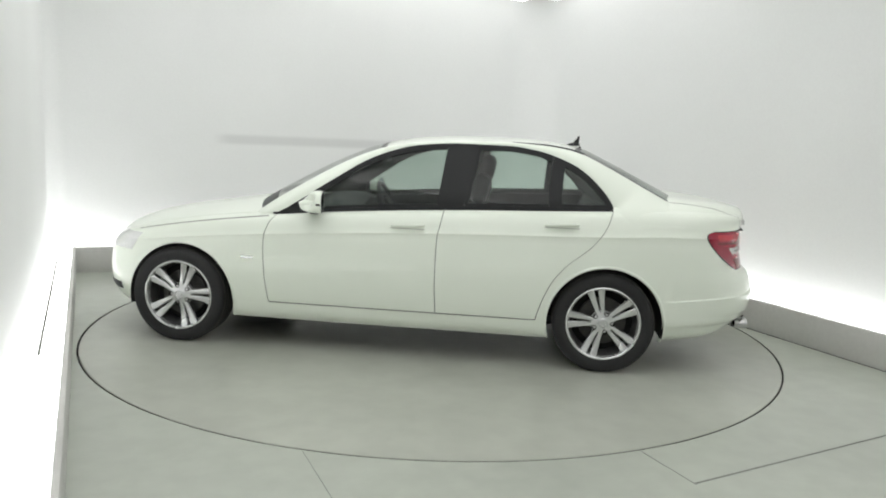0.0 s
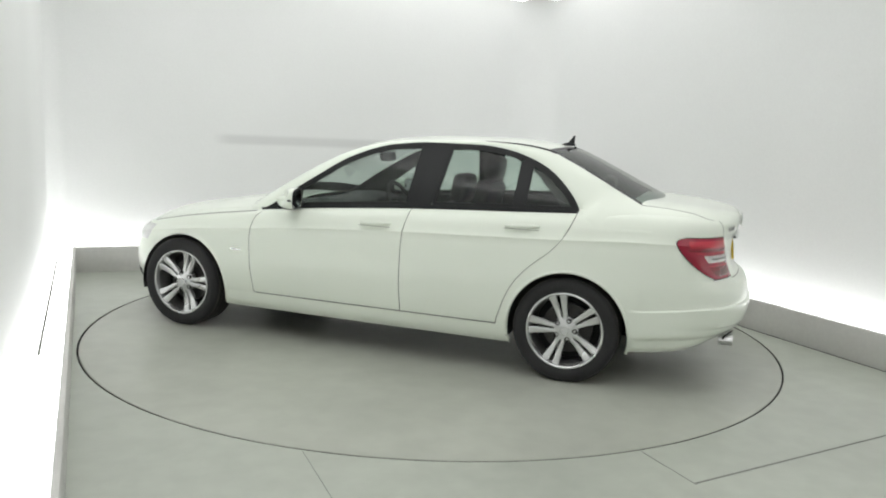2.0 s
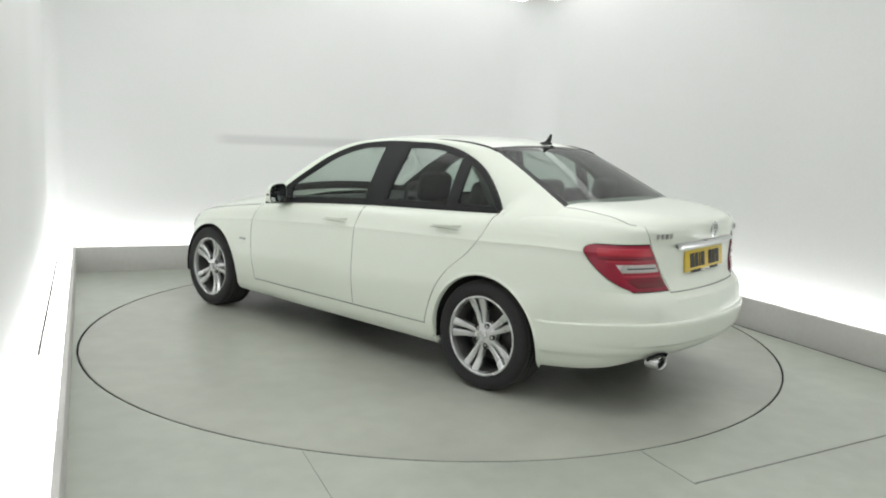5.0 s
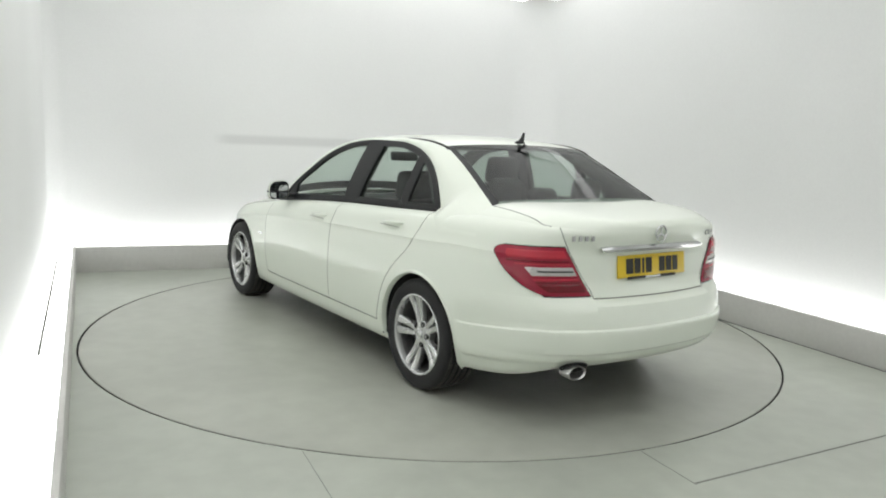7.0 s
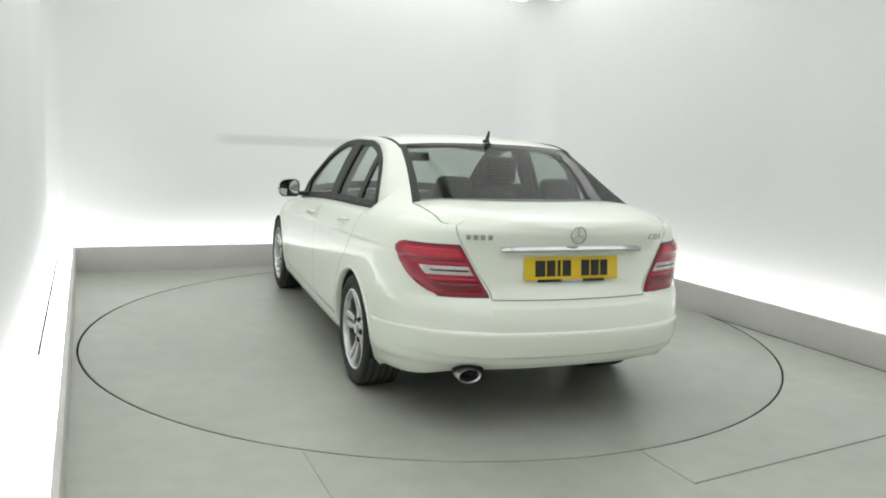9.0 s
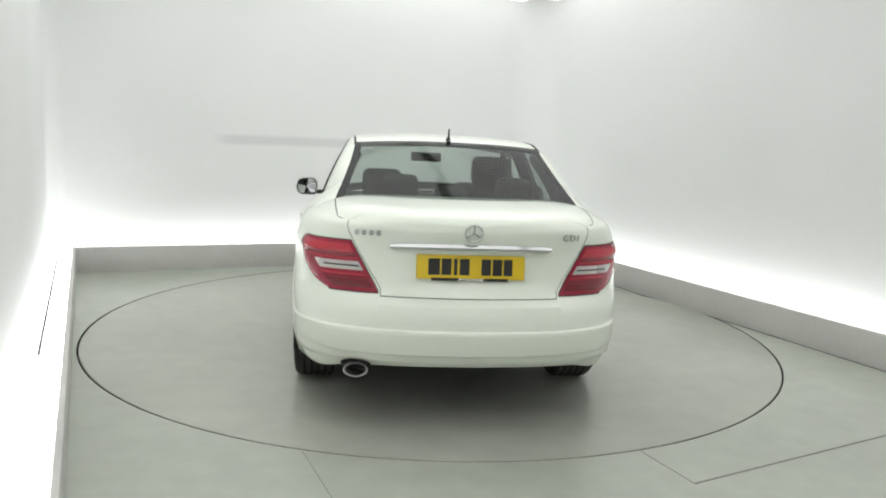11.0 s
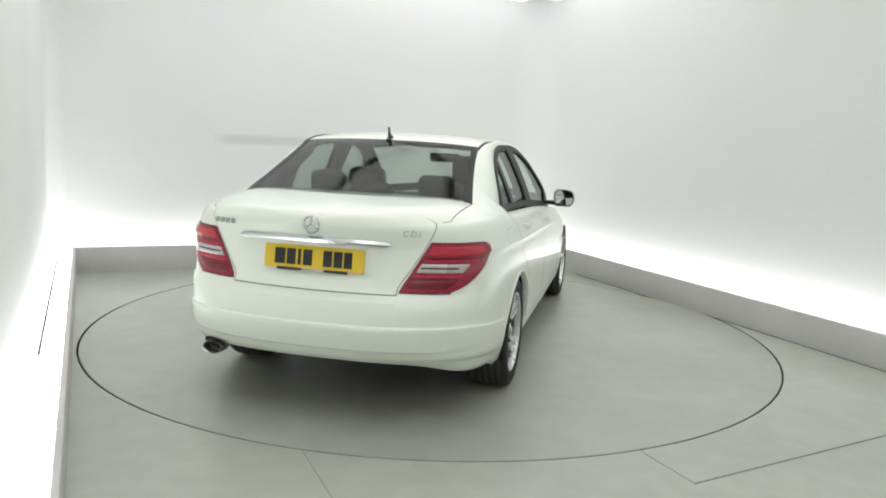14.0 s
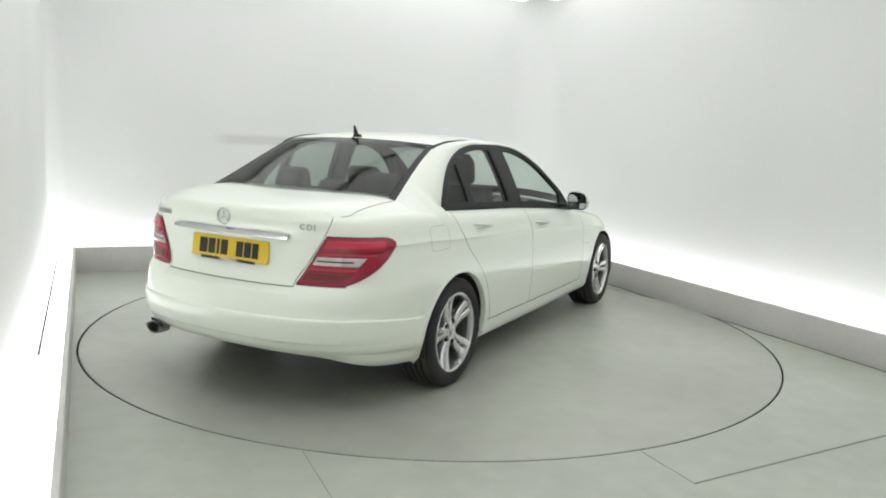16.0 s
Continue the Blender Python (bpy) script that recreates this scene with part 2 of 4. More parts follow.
def build_walls():
    t = 0.12
    lw0, lw1 = left_u(V1 + GAP) - GAP, left_u(V0) - GAP
    lu0, lu1 = left_u(V1), left_u(V0)
    lab = "plain white painted studio wall lit from a low trough"
    setting("wall_west", prism([(lw1, V0), (lw0, V1 + GAP), (lw0 - t, V1 + GAP), (lw1 - t, V0)], -0.12, CH), WALL, lab, "wall")
    setting("wall_north", box(lw0 - t, V1 + GAP, -0.12, U1 + GAP + t, V1 + GAP + t, CH), WALL_N, lab, "wall")
    setting("wall_east", box(U1 + GAP, V0, -0.12, U1 + GAP + t, V1 + GAP, CH), WALL, lab, "wall")
    # unseen south wall, its grey chosen for what the car reflects
    setting("wall_south", box(lw1 - t, V0 - t, -0.12, U1 + GAP + t, V0, CH), UNSEEN_GREY, "unseen grey wall added behind the camera to tone reflections", "wall")
    setting("ceiling", box(lw0 - t, V0 - t, CH, U1 + GAP + t, V1 + GAP + t, CH + 0.1), CEILING, "white painted studio ceiling", "ceiling")
    # kerbs: a painted board with a lighter capping
    k, kw = 0.035, 0.028
    lab = "low grey painted kerb board with a pale capping"
    setting("kerb_west", prism([(lu1, V0), (lu0, V1), (lu0 - kw, V1 + k), (lu1 - kw, V0)], -0.04, KH, 0.004), KERB, lab, "kerb")
    setting("kerb_north", prism([(lu0, V1), (U1, V1), (U1 + k, V1 + k), (lu0 - k, V1 + k)], -0.04, KH, 0.004), KERB, lab, "kerb")
    setting("kerb_east", prism([(U1, V1), (U1, V0), (U1 + k, V0), (U1 + k, V1 + k)], -0.04, KH, 0.004), KERB, lab, "kerb")
    # luminous trough behind each kerb
    lab = "bright white diffuser of the low wall-washing light"
    zt = 0.19
    setting("cove_light_west", prism([(lu1 - kw, V0), (lu0 - kw, V1 + k), (lw0, V1 + GAP), (lw1, V0)], zt - 0.02, zt), COVE_GLOW, lab, "light trough")
    setting("cove_light_north", prism([(lu0 - k, V1 + k), (U1 + k, V1 + k), (U1 + GAP, V1 + GAP), (lw0, V1 + GAP)], zt - 0.02, zt), COVE_GLOW, lab, "light trough")
    setting("cove_light_east", prism([(U1 + k, V1 + k), (U1 + k, V0), (U1 + GAP, V0), (U1 + GAP, V1 + GAP)], zt - 0.02, zt), COVE_GLOW, lab, "light trough")
    setting("trough_joint", prism([(-2.603, -0.75), (-2.647, 2.30), (-2.663, 2.30), (-2.619, -0.75)], zt - 0.01, zt + 0.004), SEAM,
            "thin dark joint in the light trough", "joint")
    # washers along the top of the walls, stopping short of the corner
    lab = "long white diffuser of the high wall-washing light"
    z = CH - 0.05
    setting("top_light_north", box(-0.5, V1 - 0.10, z, U1 - 0.16, V1 + 0.12, CH - 0.002, 0.01), TOP_GLOW, lab, "wall washer")
    setting("top_light_east", box(U1 - 0.10, -0.4, z, U1 + 0.12, V1 - 0.16, CH - 0.002, 0.01), TOP_GLOW, lab, "wall washer")
    # unseen west strip, made wide to brighten the floor on that side
    setting("top_fill_west", box(U0 - 0.02, V0 + 0.5, z, U0 + 0.30, V1 - 0.55, CH - 0.002, 0.01), TOP_GLOW, lab, "wall washer")


build_walls()


def rounded_corner(name, u, v, su, r):
    """A coved inner corner between two walls; u, v: where their inner faces meet."""
    n = 16
    arc = []
    for k in range(n + 1):
        a = math.pi / 2 * k / n
        arc.append((u - su * r + su * r * math.sin(a), v - r + r * math.cos(a)))
    loop = arc + [(u + su * 0.05, v - r), (u + su * 0.05, v + 0.05), (u - su * r, v + 0.05)]
    m = len(loop)
    verts = [(x, y, z) for z in (-0.10, CH - 0.001) for x, y in loop]
    setting(name, raw(verts, [tuple(range(m)), tuple(range(m, 2 * m))] + [(i, (i + 1) % m, m + (i + 1) % m, m + i) for i in range(m)]), WALL,
            "white coved corner between two studio walls", "wall")


rounded_corner("wall_corner_east", U1 + GAP, V1 + GAP, 1, 0.46)
rounded_corner("wall_corner_west", left_u(V1 + GAP) - GAP, V1 + GAP, -1, 0.16)


def ceiling_fill(u, v, lu, lv):
    """An unseen fill panel added under the ceiling: a frame and a glowing diffuser."""
    e = new("ceiling_fill")
    e.matrix_world = ROOM @ pose(u, v, CH)
    tagged(e, "large unseen softbox panel added under the ceiling for fill light", "ceiling light", "studio ceiling lights")
    part("frame", box(-lu / 2 - 0.03, -lv / 2 - 0.03, -0.05, lu / 2 + 0.03, lv / 2 + 0.03, -0.003, 0.006), CEILING, e)
    part("diffuser", box(-lu / 2, -lv / 2, -0.056, lu / 2, lv / 2, -0.052), CEIL_GLOW, e)
    return e


for u in (-1.12, 1.12):
    for v in (-4.95, -2.75, -0.55, 1.65):
        ceiling_fill(u, v, 2.12, 2.08)


# ---- the turntable ----
def build_turntable():
    e = new("turntable")
    tagged(e, "round flush grey painted car turntable set into the floor", "turntable")
    part("deck", revolve([(0, -0.03), (RAD - 0.030, -0.03), (RAD - 0.030, 0.003), (0, 0.003)], 160, "z"), DISC, e, "grey painted round deck")
    part("edge_ring", revolve([(RAD - 0.0295, -0.03), (RAD, -0.03), (RAD, 0.0), (RAD - 0.003, 0.003), (RAD - 0.0295, 0.003)], 160, "z"), DISC, e, "painted steel edge ring")
    # black sleeve added so the deck's side looks shaded in the gap
    part("edge_side", revolve([(RAD + 0.0012, -0.045), (RAD + 0.0012, -0.0015)], 160, "z"), DARK_GAP, e, "side of the deck, blackened as shade in the gap")
    return e


turntable = build_turntable()


# ---- the car: x forwards, y to its left, z up, origin on the ground under mid wheelbase ----
car = new("car")
tagged(car, "glossy white four-door saloon car standing on the turntable", "car")

PLAN = [(2.135, 0), (2.12, 0.22), (2.075, 0.44), (1.98, 0.62), (1.84, 0.745), (1.62, 0.825), (1.30, 0.868), (0.8, 0.886), (0, 0.893),
        (-0.8, 0.893), (-1.4, 0.889), (-1.80, 0.866), (-2.02, 0.822), (-2.17, 0.750), (-2.28, 0.635), (-2.355, 0.48), (-2.40, 0.25), (-2.415, 0)]
_px, _py = np.array([p[0] for p in PLAN]), np.array([p[1] for p in PLAN])
_arc = np.concatenate([[0], np.cumsum(np.hypot(np.diff(_px), np.diff(_py)))])
ARC = _arc[-1]
_fx, _fy = pchip(_arc, _px), pchip(_arc, _py)
_dense = np.linspace(0, ARC, 1200)
_k = np.exp(-0.5 * (np.arange(-40, 41) / 14.0) ** 2)
_k /= _k.sum()


def _smooth(v, sign):
    """Rounds the plan off, mirrored at both ends."""
    pad = np.concatenate([sign * v[40:0:-1], v, sign * v[-2:-42:-1]])
    return np.convolve(pad, _k, "valid")


_sx, _sy = _smooth(_fx(_dense), 1), _smooth(_fy(_dense), -1)
_tx, _ty = np.gradient(_sx, _dense), np.gradient(_sy, _dense)


def plan(a):
    """Plan point and outward normal at the arc length a from the nose."""
    x, y, tx, ty = (np.interp(a, _dense, v) for v in (_sx, _sy, _tx, _ty))
    n = np.hypot(tx, ty)
    return x, y, -ty / n, tx / n


def plan_n(a):
    x, y, nx, ny = plan(a)
    return x, y, -nx, -ny


def a_of_x(x):
    return np.interp(-np.asarray(x, float), -_sx, _dense)


_rear = _dense > ARC - 1.0


def a_of_y_rear(y):
    return np.interp(-np.asarray(y, float), -_sy[_rear], _dense[_rear])


shoulder = pchip([2.14, 1.95, 1.76, 1.3, 0.8, 0.3, -0.4, -1.1, -1.42, -1.75, -2.05, -2.25, -2.42],
                 [0.635, 0.69, 0.725, 0.80, 0.858, 0.904, 0.950, 0.980, 0.995, 1.015, 1.012, 0.995, 0.985])
bottom = pchip([2.14, 1.9, 1.7, 1.0, -1.0, -1.75, -2.0, -2.15, -2.25, -2.35, -2.42], [0.20, 0.19, 0.18, 0.18, 0.18, 0.206, 0.230, 0.255, 0.280, 0.306, 0.320])
MID = 0.35
side_low = pchip([0, 0.2, 0.45, 0.66, 0.8, 1.0], [0.075, 0.040, 0.026, 0.022, 0.014, 0.010])
side_up = pchip([0, 0.15, 0.3, 0.5, 0.68, 0.735, 0.768, 0.785, 0.80, 0.90, 0.96, 0.985, 1.0], [0.010, 0.003, 0, 0.004, 0.0105, 0.0158, 0.0116, 0.0166, 0.0205, 0.041, 0.064, 0.084, 0.112])
rear_in = pchip([0.29, 0.32, 0.35, 0.380, 0.388, 0.44, 0.490, 0.502, 0.509, 0.54, 0.59, 0.630, 0.645, 0.69, 0.77, 0.86, 0.93, 0.965, 0.985, 1.0, 1.05],
                [0.12, 0.075, 0.044, 0.030, 0.016, 0.005, 0.0, 0.003, 0.015, 0.017, 0.030, 0.052, 0.080, 0.112, 0.125, 0.125, 0.108, 0.098, 0.100, 0.118, 0.15])
front_in = pchip([0.19, 0.24, 0.32, 0.42, 0.50, 0.58, 0.64, 0.70, 0.8], [0.12, 0.05, 0.01, 0.0, 0.01, 0.03, 0.07, 0.14, 0.2])


def ledge_drop(x):
    """How far the bumper's ledge falls from its height at the rear, towards the wheel arch."""
    return float(np.interp(x, [-2.32, -2.15, -1.80, -1.5, -1.2], [0, 0.010, 0.045, 0.045, 0]))


def skin(a, z, lift=0.0):
    """The body's outer surface on the left: place at the arc length a and height z, lifted off by lift."""
    x, y, nx, ny = plan_n(a)
    if ny < 0:
        nx, ny = -nx, -ny
    zs, zb = shoulder(x), bottom(x)
    if z < MID:
        ds = side_low((z - zb) / (MID - zb))
    else:
        ds = side_up((z - MID) / (zs - MID))
    wrap = min(1.0, max(0.0, (-1.74 - x) / 0.03))
    if wrap > 0:
        share = (z + ledge_drop(x) - MID) / (zs - MID)
        ds += wrap * float(np.interp(share, [-0.3, -0.03, 0.0, 0.239, 0.250, 0.30, 0.44], [0.016, 0.014, 0.0, 0.0, 0.009, 0.008, 0.0]))
    ex = nx * nx
    d = ny * ny * ds + ex * (rear_in(z) if x < 0 else front_in(z)) - lift
    if x < -2.2 and y < 0.42:
        d += 0.020 * (1 - (y / 0.42) ** 2) ** 2 * float(np.interp(z, [0.66, 0.71, 0.86, 0.90], [0, 1, 1, 0]))
    return float(x - nx * d), float(max(0.0, y - ny * d)) if lift <= 0 else float(y - ny * d), float(z)


# lines that part the doors
seam_f = pchip([0.17, 0.28, 0.5, 0.69, 0.80, 0.87, 1.05], [0.75, 0.76, 0.79, 0.80, 0.78, 0.735, 0.66])
seam_b = pchip([0.17, 0.28, 0.5, 0.69, 0.80, 0.87, 1.05], [-0.33, -0.33, -0.32, -0.32, -0.325, -0.34, -0.37])
seam_r = pchip([0.17, 0.30, 0.38, 0.53, 0.64, 0.78, 0.88, 1.05], [-0.95, -0.96, -0.98, -1.04, -1.12, -1.28, -1.355, -1.42])
lid_y = pchip([0.3, 0.66, 0.77, 0.92, 1.05], [0.44, 0.45, 0.525, 0.618, 0.668])
ARCHES = [(1.355, 0.295, 0.352), (-1.385, 0.295, 0.358)]
HUB_X, HUB_Z, TYRE_R, RIM_R, FACE_Y = 1.38, 0.302, 0.3145, 0.226, 0.862
G = 0.0023      # half a panel gap


def spread(lo, hi, n):
    return [lo + (hi - lo) * k / n for k in range(n)]


def column_arcs(z):
    """Arc lengths of all columns at one height, with a name for each gap column."""
    f, b, r = float(seam_f(z)), float(seam_b(z)), float(seam_r(z))
    out = [(v, "") for v in spread(0, float(a_of_x(1.74)), 16)]

    def run(x0, x1, n):
        out.extend((float(a_of_x(x)), "") for x in spread(x0, x1, n))

    def gap(x, tag):
        out.extend([(float(a_of_x(x + G)), ""), (float(a_of_x(x)), tag), (float(a_of_x(x - G)), "")])
    run(1.74, f + 2 * G, 40)
    gap(f, "F")
    run(f - 2 * G, b + 2 * G, 26)
    gap(b, "B")
    run(b - 2 * G, r + 2 * G, 30)
    gap(r, "R")
    run(r - 2 * G, -1.95, 40)
    end = float(a_of_y_rear(lid_y(z)))
    out.extend((v, "") for v in spread(float(a_of_x(-1.95)), end - 2 * G, 16))
    out.extend([(end - G, ""), (end, "L"), (end + G, "")])
    out.extend((v, "") for v in spread(end + 2 * G, ARC, 12))
    out.append((ARC, ""))
    return out


LOW = [0, 0.15, 0.35, 0.55, 0.64, 0.685, 0.705, 0.725, 0.85]           # 0.705: gap under the doors
UP = [0, 0.030, 0.047, 0.060, 0.11, 0.16, 0.21, 0.228, 0.239, 0.250, 0.262, 0.30, 0.36, 0.42, 0.4665, 0.470, 0.4735, 0.52, 0.59, 0.64, 0.69, 0.735, 0.768, 0.785, 0.80, 0.84, 0.88, 0.92, 0.95, 0.97, 0.985, 1.0]
NLOW = len(LOW)
DOOR_GAP, LID_GAP = 6, NLOW + UP.index(0.470)


def body_table():
    """All points of the left half of the lower body, row by row, with the panel gaps sunk in."""
    rows, tags = [], [t for _, t in column_arcs(0.5)]
    for k in range(NLOW + len(UP)):
        def height(x):
            zb, zs = float(bottom(x)), float(shoulder(x))
            if k < NLOW:
                return zb + (MID - zb) * LOW[k]
            f = UP[k - NLOW]
            return MID + (zs - MID) * f - ledge_drop(x) * float(np.interp(f, [0, 0.20, 0.27, 0.4665], [0, 1, 1, 0]))
        row = []
        for j in range(len(tags)):
            z = 0.5
            for _ in range(4):
                a = column_arcs_cached(z)[j][0]
                z = height(float(plan(a)[0]))
            sunk = 0.0
            if tags[j] in ("F", "B", "R") and k > DOOR_GAP:
                sunk = -0.012
            if k == DOOR_GAP and COL["F"] <= j <= COL["R"]:
                sunk = -0.012
            if tags[j] == "L" and k >= LID_GAP:
                sunk = -0.012
            if k == LID_GAP and j >= COL["L"]:
                sunk = -0.012
            row.append(skin(a, z, sunk))
        rows.append(row)
    return rows


_cache = {}


def column_arcs_cached(z):
    key = round(z, 3)
    if key not in _cache:
        _cache[key] = column_arcs(key)
    return _cache[key]


COL = {t: i for i, (_, t) in enumerate(column_arcs(0.5)) if t}
ROWS = body_table()
NCOL = len(ROWS[0])


def cut_arches(rows):
    """Moves points that lie inside a wheel arch out to its rim, and says which faces go."""
    pts = {}
    inside = set()
    for i, r in enumerate(rows):
        for j, p in enumerate(r):
            pts[i, j] = p
            for cx, cz, rad in ARCHES:
                if math.hypot(p[0] - cx, p[2] - cz) < rad and p[1] > 0.5:
                    inside.add((i, j))
    gone = set()
    for i in range(len(rows) - 1):
        for j in range(NCOL - 1):
            if all(c in inside for c in ((i, j), (i + 1, j), (i, j + 1), (i + 1, j + 1))):
                gone.add((i, j))
    for (i, j) in inside:
        p = pts[i, j]
        for cx, cz, rad in ARCHES:
            d = math.hypot(p[0] - cx, p[2] - cz)
            if d < rad:
                k = rad / max(d, 1e-6)
                pts[i, j] = (cx + (p[0] - cx) * k, p[1], cz + (p[2] - cz) * k)
    return pts, gone


PTS, GONE = cut_arches(ROWS)
NROW = len(ROWS)


def panel(cells, side):
    """The faces of some cells of the body table, on the left (1) or the right (-1)."""
    idx, verts, faces = {}, [], []

    def vid(c):
        if c not in idx:
            idx[c] = len(verts)
            p = PTS[c]
            verts.append((p[0], p[1] * side, p[2]))
        return idx[c]
    dark = set()
    for i, j in cells:
        if (i, j) not in GONE:
            f = (vid((i, j)), vid((i, j + 1)), vid((i + 1, j + 1)), vid((i + 1, j)))
            faces.append(f)
            door = i >= DOOR_GAP and any(j in (COL[t] - 1, COL[t]) for t in "FBR")
            under = i in (DOOR_GAP - 1, DOOR_GAP) and COL["F"] <= j < COL["R"]
            boot = i >= LID_GAP and j in (COL["L"] - 1, COL["L"])
            below = i in (LID_GAP - 1, LID_GAP) and j >= COL["L"]
            if door or under or boot or below:
                dark.add(frozenset(f))
    return raw(verts, faces, dark)


def cells(r0, r1, c0, c1):
    return [(i, j) for i in range(r0, r1) for j in range(c0, c1)]


TOP_ROW = NROW - 1
# lids: surface across the car between both shoulders
crown = pchip([2.14, 1.95, 1.8, 1.4, 0.95, 0.6, -1.4, -1.75, -2.0, -2.2, -2.3, -2.42], [0.665, 0.745, 0.795, 0.868, 0.935, 0.95, 1.082, 1.081, 1.064, 1.040, 1.020, 0.99])


def lid_rows(c0, c1, fractions, edge_of, side=0):
    """Rows across a lid. side 0: the lid itself, up to its gap; 1 or -1: the strip from the gap out to the shoulder."""
    rows = []
    for j in range(c0, c1 + 1):
        x, y, z = PTS[TOP_ROW, j]
        e = 1.0 if j >= COL["L"] else min(1.0, edge_of(x) / max(y, 1e-4))
        bulge = max(0.0, float(crown(x)) - z) * min(1.0, y / 0.35)
        p = 8.0 if x < 0 else 2.4
        row = []
        for u, sunk in fractions:
            t = u * e if side == 0 else side * (e + (1 - e) * u)
            row.append((x, t * y, z + bulge * (1 - abs(t) ** p) - (sunk if e < 0.97 else 0)))
        rows.append(row)
    return rows


LID_IN = [(-1, 0.012)] + [(u, 0) for u in (-0.994, -0.93, -0.8, -0.65, -0.5, -0.35, -0.18, 0, 0.18, 0.35, 0.5, 0.65, 0.8, 0.93, 0.994)] + [(1, 0.012)]
LID_OUT = [(0, 0.012), (0.03, 0), (0.2, 0), (0.4, 0), (0.6, 0), (0.8, 0), (0.93, 0), (1, 0)]
boot_gap = lambda x: float(np.interp(x, [-2.30, -2.2, -2.0, -1.7], [0.600, 0.632, 0.652, 0.662]))
bonnet_gap = lambda x: float(np.interp(x, [0.8, 1.4, 1.75, 1.9], [0.722, 0.700, 0.645, 0.56]))


def lid_grid(rows, at, rear=False):
    """A lid's faces, those beside its gap dark."""
    n, m = len(rows), len(rows[0])
    faces = [(i * m + j, i * m + j + 1, (i + 1) * m + j + 1, (i + 1) * m + j) for i in range(n - 1) for j in range(m - 1)]
    last = COL["L"] - NCOL + n - 3 if rear else n
    dark = {frozenset(f) for f in faces if f[0] % m in at and f[0] // m < last and abs(rows[f[0] // m][f[0] % m][1]) > 0.3}
    return raw([p for r in rows for p in r], faces, dark)


def build_body():
    b0, b1 = LID_GAP, DOOR_GAP
    qcol = COL["R"]
    bumper_col = int(np.argmin([abs(PTS[TOP_ROW, j][0] + 1.78) for j in range(NCOL)]))
    sides = [("L", 1), ("R", -1)]
    for _, s in sides:
        part("front_wing", panel(cells(0, TOP_ROW, 0, COL["F"]), s), PAINT, car, "glossy white front wing and bumper side")
        part("side_skirt", panel(cells(0, b1, COL["F"], qcol), s), PAINT, car, "white sill skirt")
        for nm, c0, c1 in (("front_door", COL["F"], COL["B"]), ("rear_door", COL["B"], COL["R"])):
            DOORS[nm, s] = part(nm, panel(cells(b1, TOP_ROW, c0, c1), s), PAINT, car, "white car door, closed")
        part("rear_wing", merge(panel(cells(0, TOP_ROW, qcol, bumper_col), s), panel(cells(b0, TOP_ROW, bumper_col, COL["L"]), s)), PAINT, car, "white rear wing")
    part("rear_bumper", merge(*[panel(cells(0, b0, bumper_col, NCOL - 1), s) for _, s in sides]), PAINT, car, "white rear bumper with a raised ledge")
    # boot lid: rear face and deck
    deck0 = int(np.argmin([abs(PTS[TOP_ROW, j][0] + 1.40) for j in range(NCOL)]))
    lid0 = int(np.argmin([abs(PTS[TOP_ROW, j][0] + 1.69) for j in range(NCOL)]))
    lid = part("boot_lid", merge(*[panel(cells(b0, TOP_ROW, COL["L"], NCOL - 1), s) for _, s in sides], lid_grid(lid_rows(lid0, NCOL - 1, LID_IN, boot_gap), (0, len(LID_IN) - 2), True)), PAINT, car, "white boot lid, closed", 40)
    for _, s in sides:
        part("rear_deck_side", lid_grid(lid_rows(deck0, COL["L"], LID_OUT, boot_gap, s), (0,)), PAINT, car, "white shoulder beside the boot lid", 40)
    scuttle = int(np.argmin([abs(PTS[TOP_ROW, j][0] - 0.66) for j in range(NCOL)]))
    part("bonnet", lid_grid(lid_rows(0, scuttle, LID_IN, bonnet_gap), ()), PAINT, car, "white bonnet, closed", 40)
    for _, s in sides:
        part("wing_top", lid_grid(lid_rows(0, scuttle, LID_OUT, bonnet_gap, s), ()), PAINT, car, "white wing top", 40)
    return lid


DOORS = {}
boot_lid = build_body()


# ---- upper body ----
# edge between the sides and the screens and roof, from the scuttle over the roof to the boot
EDGE = [(0.925, 0.70, 0.852), (0.765, 0.690, 0.962), (0.55, 0.665, 1.095), (0.35, 0.636, 1.208), (0.18, 0.612, 1.287), (0.03, 0.593, 1.335),
        (-0.15, 0.578, 1.366), (-0.45, 0.567, 1.386), (-0.75, 0.563, 1.390), (-0.98, 0.562, 1.378), (-1.157, 0.560, 1.350), (-1.30, 0.573, 1.290), (-1.45, 0.597, 1.215), (-1.60, 0.627, 1.136), (-1.735, 0.657, 1.066), (-1.79, 0.668, 1.036)]
# outline of the side windows, from the front lower corner over the top to the rear lower corner
GLAZE = [(0.770, 0.858), (0.633, 0.934), (0.527, 1.009), (0.354, 1.124), (0.180, 1.235), (0.003, 1.309), (-0.143, 1.345), (-0.436, 1.368), (-0.728, 1.366), (-0.910, 1.345),
         (-1.075, 1.297), (-1.200, 1.235), (-1.308, 1.144), (-1.385, 1.050), (-1.412, 0.996)]
glass_y = pchip([0.80, 1.0, 1.2, 1.38], [0.785, 0.757, 0.680, 0.588])


def resample(points, n, power=1.0):
    p = np.array(points, float)
    s = np.concatenate([[0], np.cumsum(np.linalg.norm(np.diff(p, axis=0), axis=1))])
    f = [pchip(s, p[:, k]) for k in range(p.shape[1])]
    return [tuple(float(g(v)) for g in f) for v in np.linspace(0, s[-1], n)]


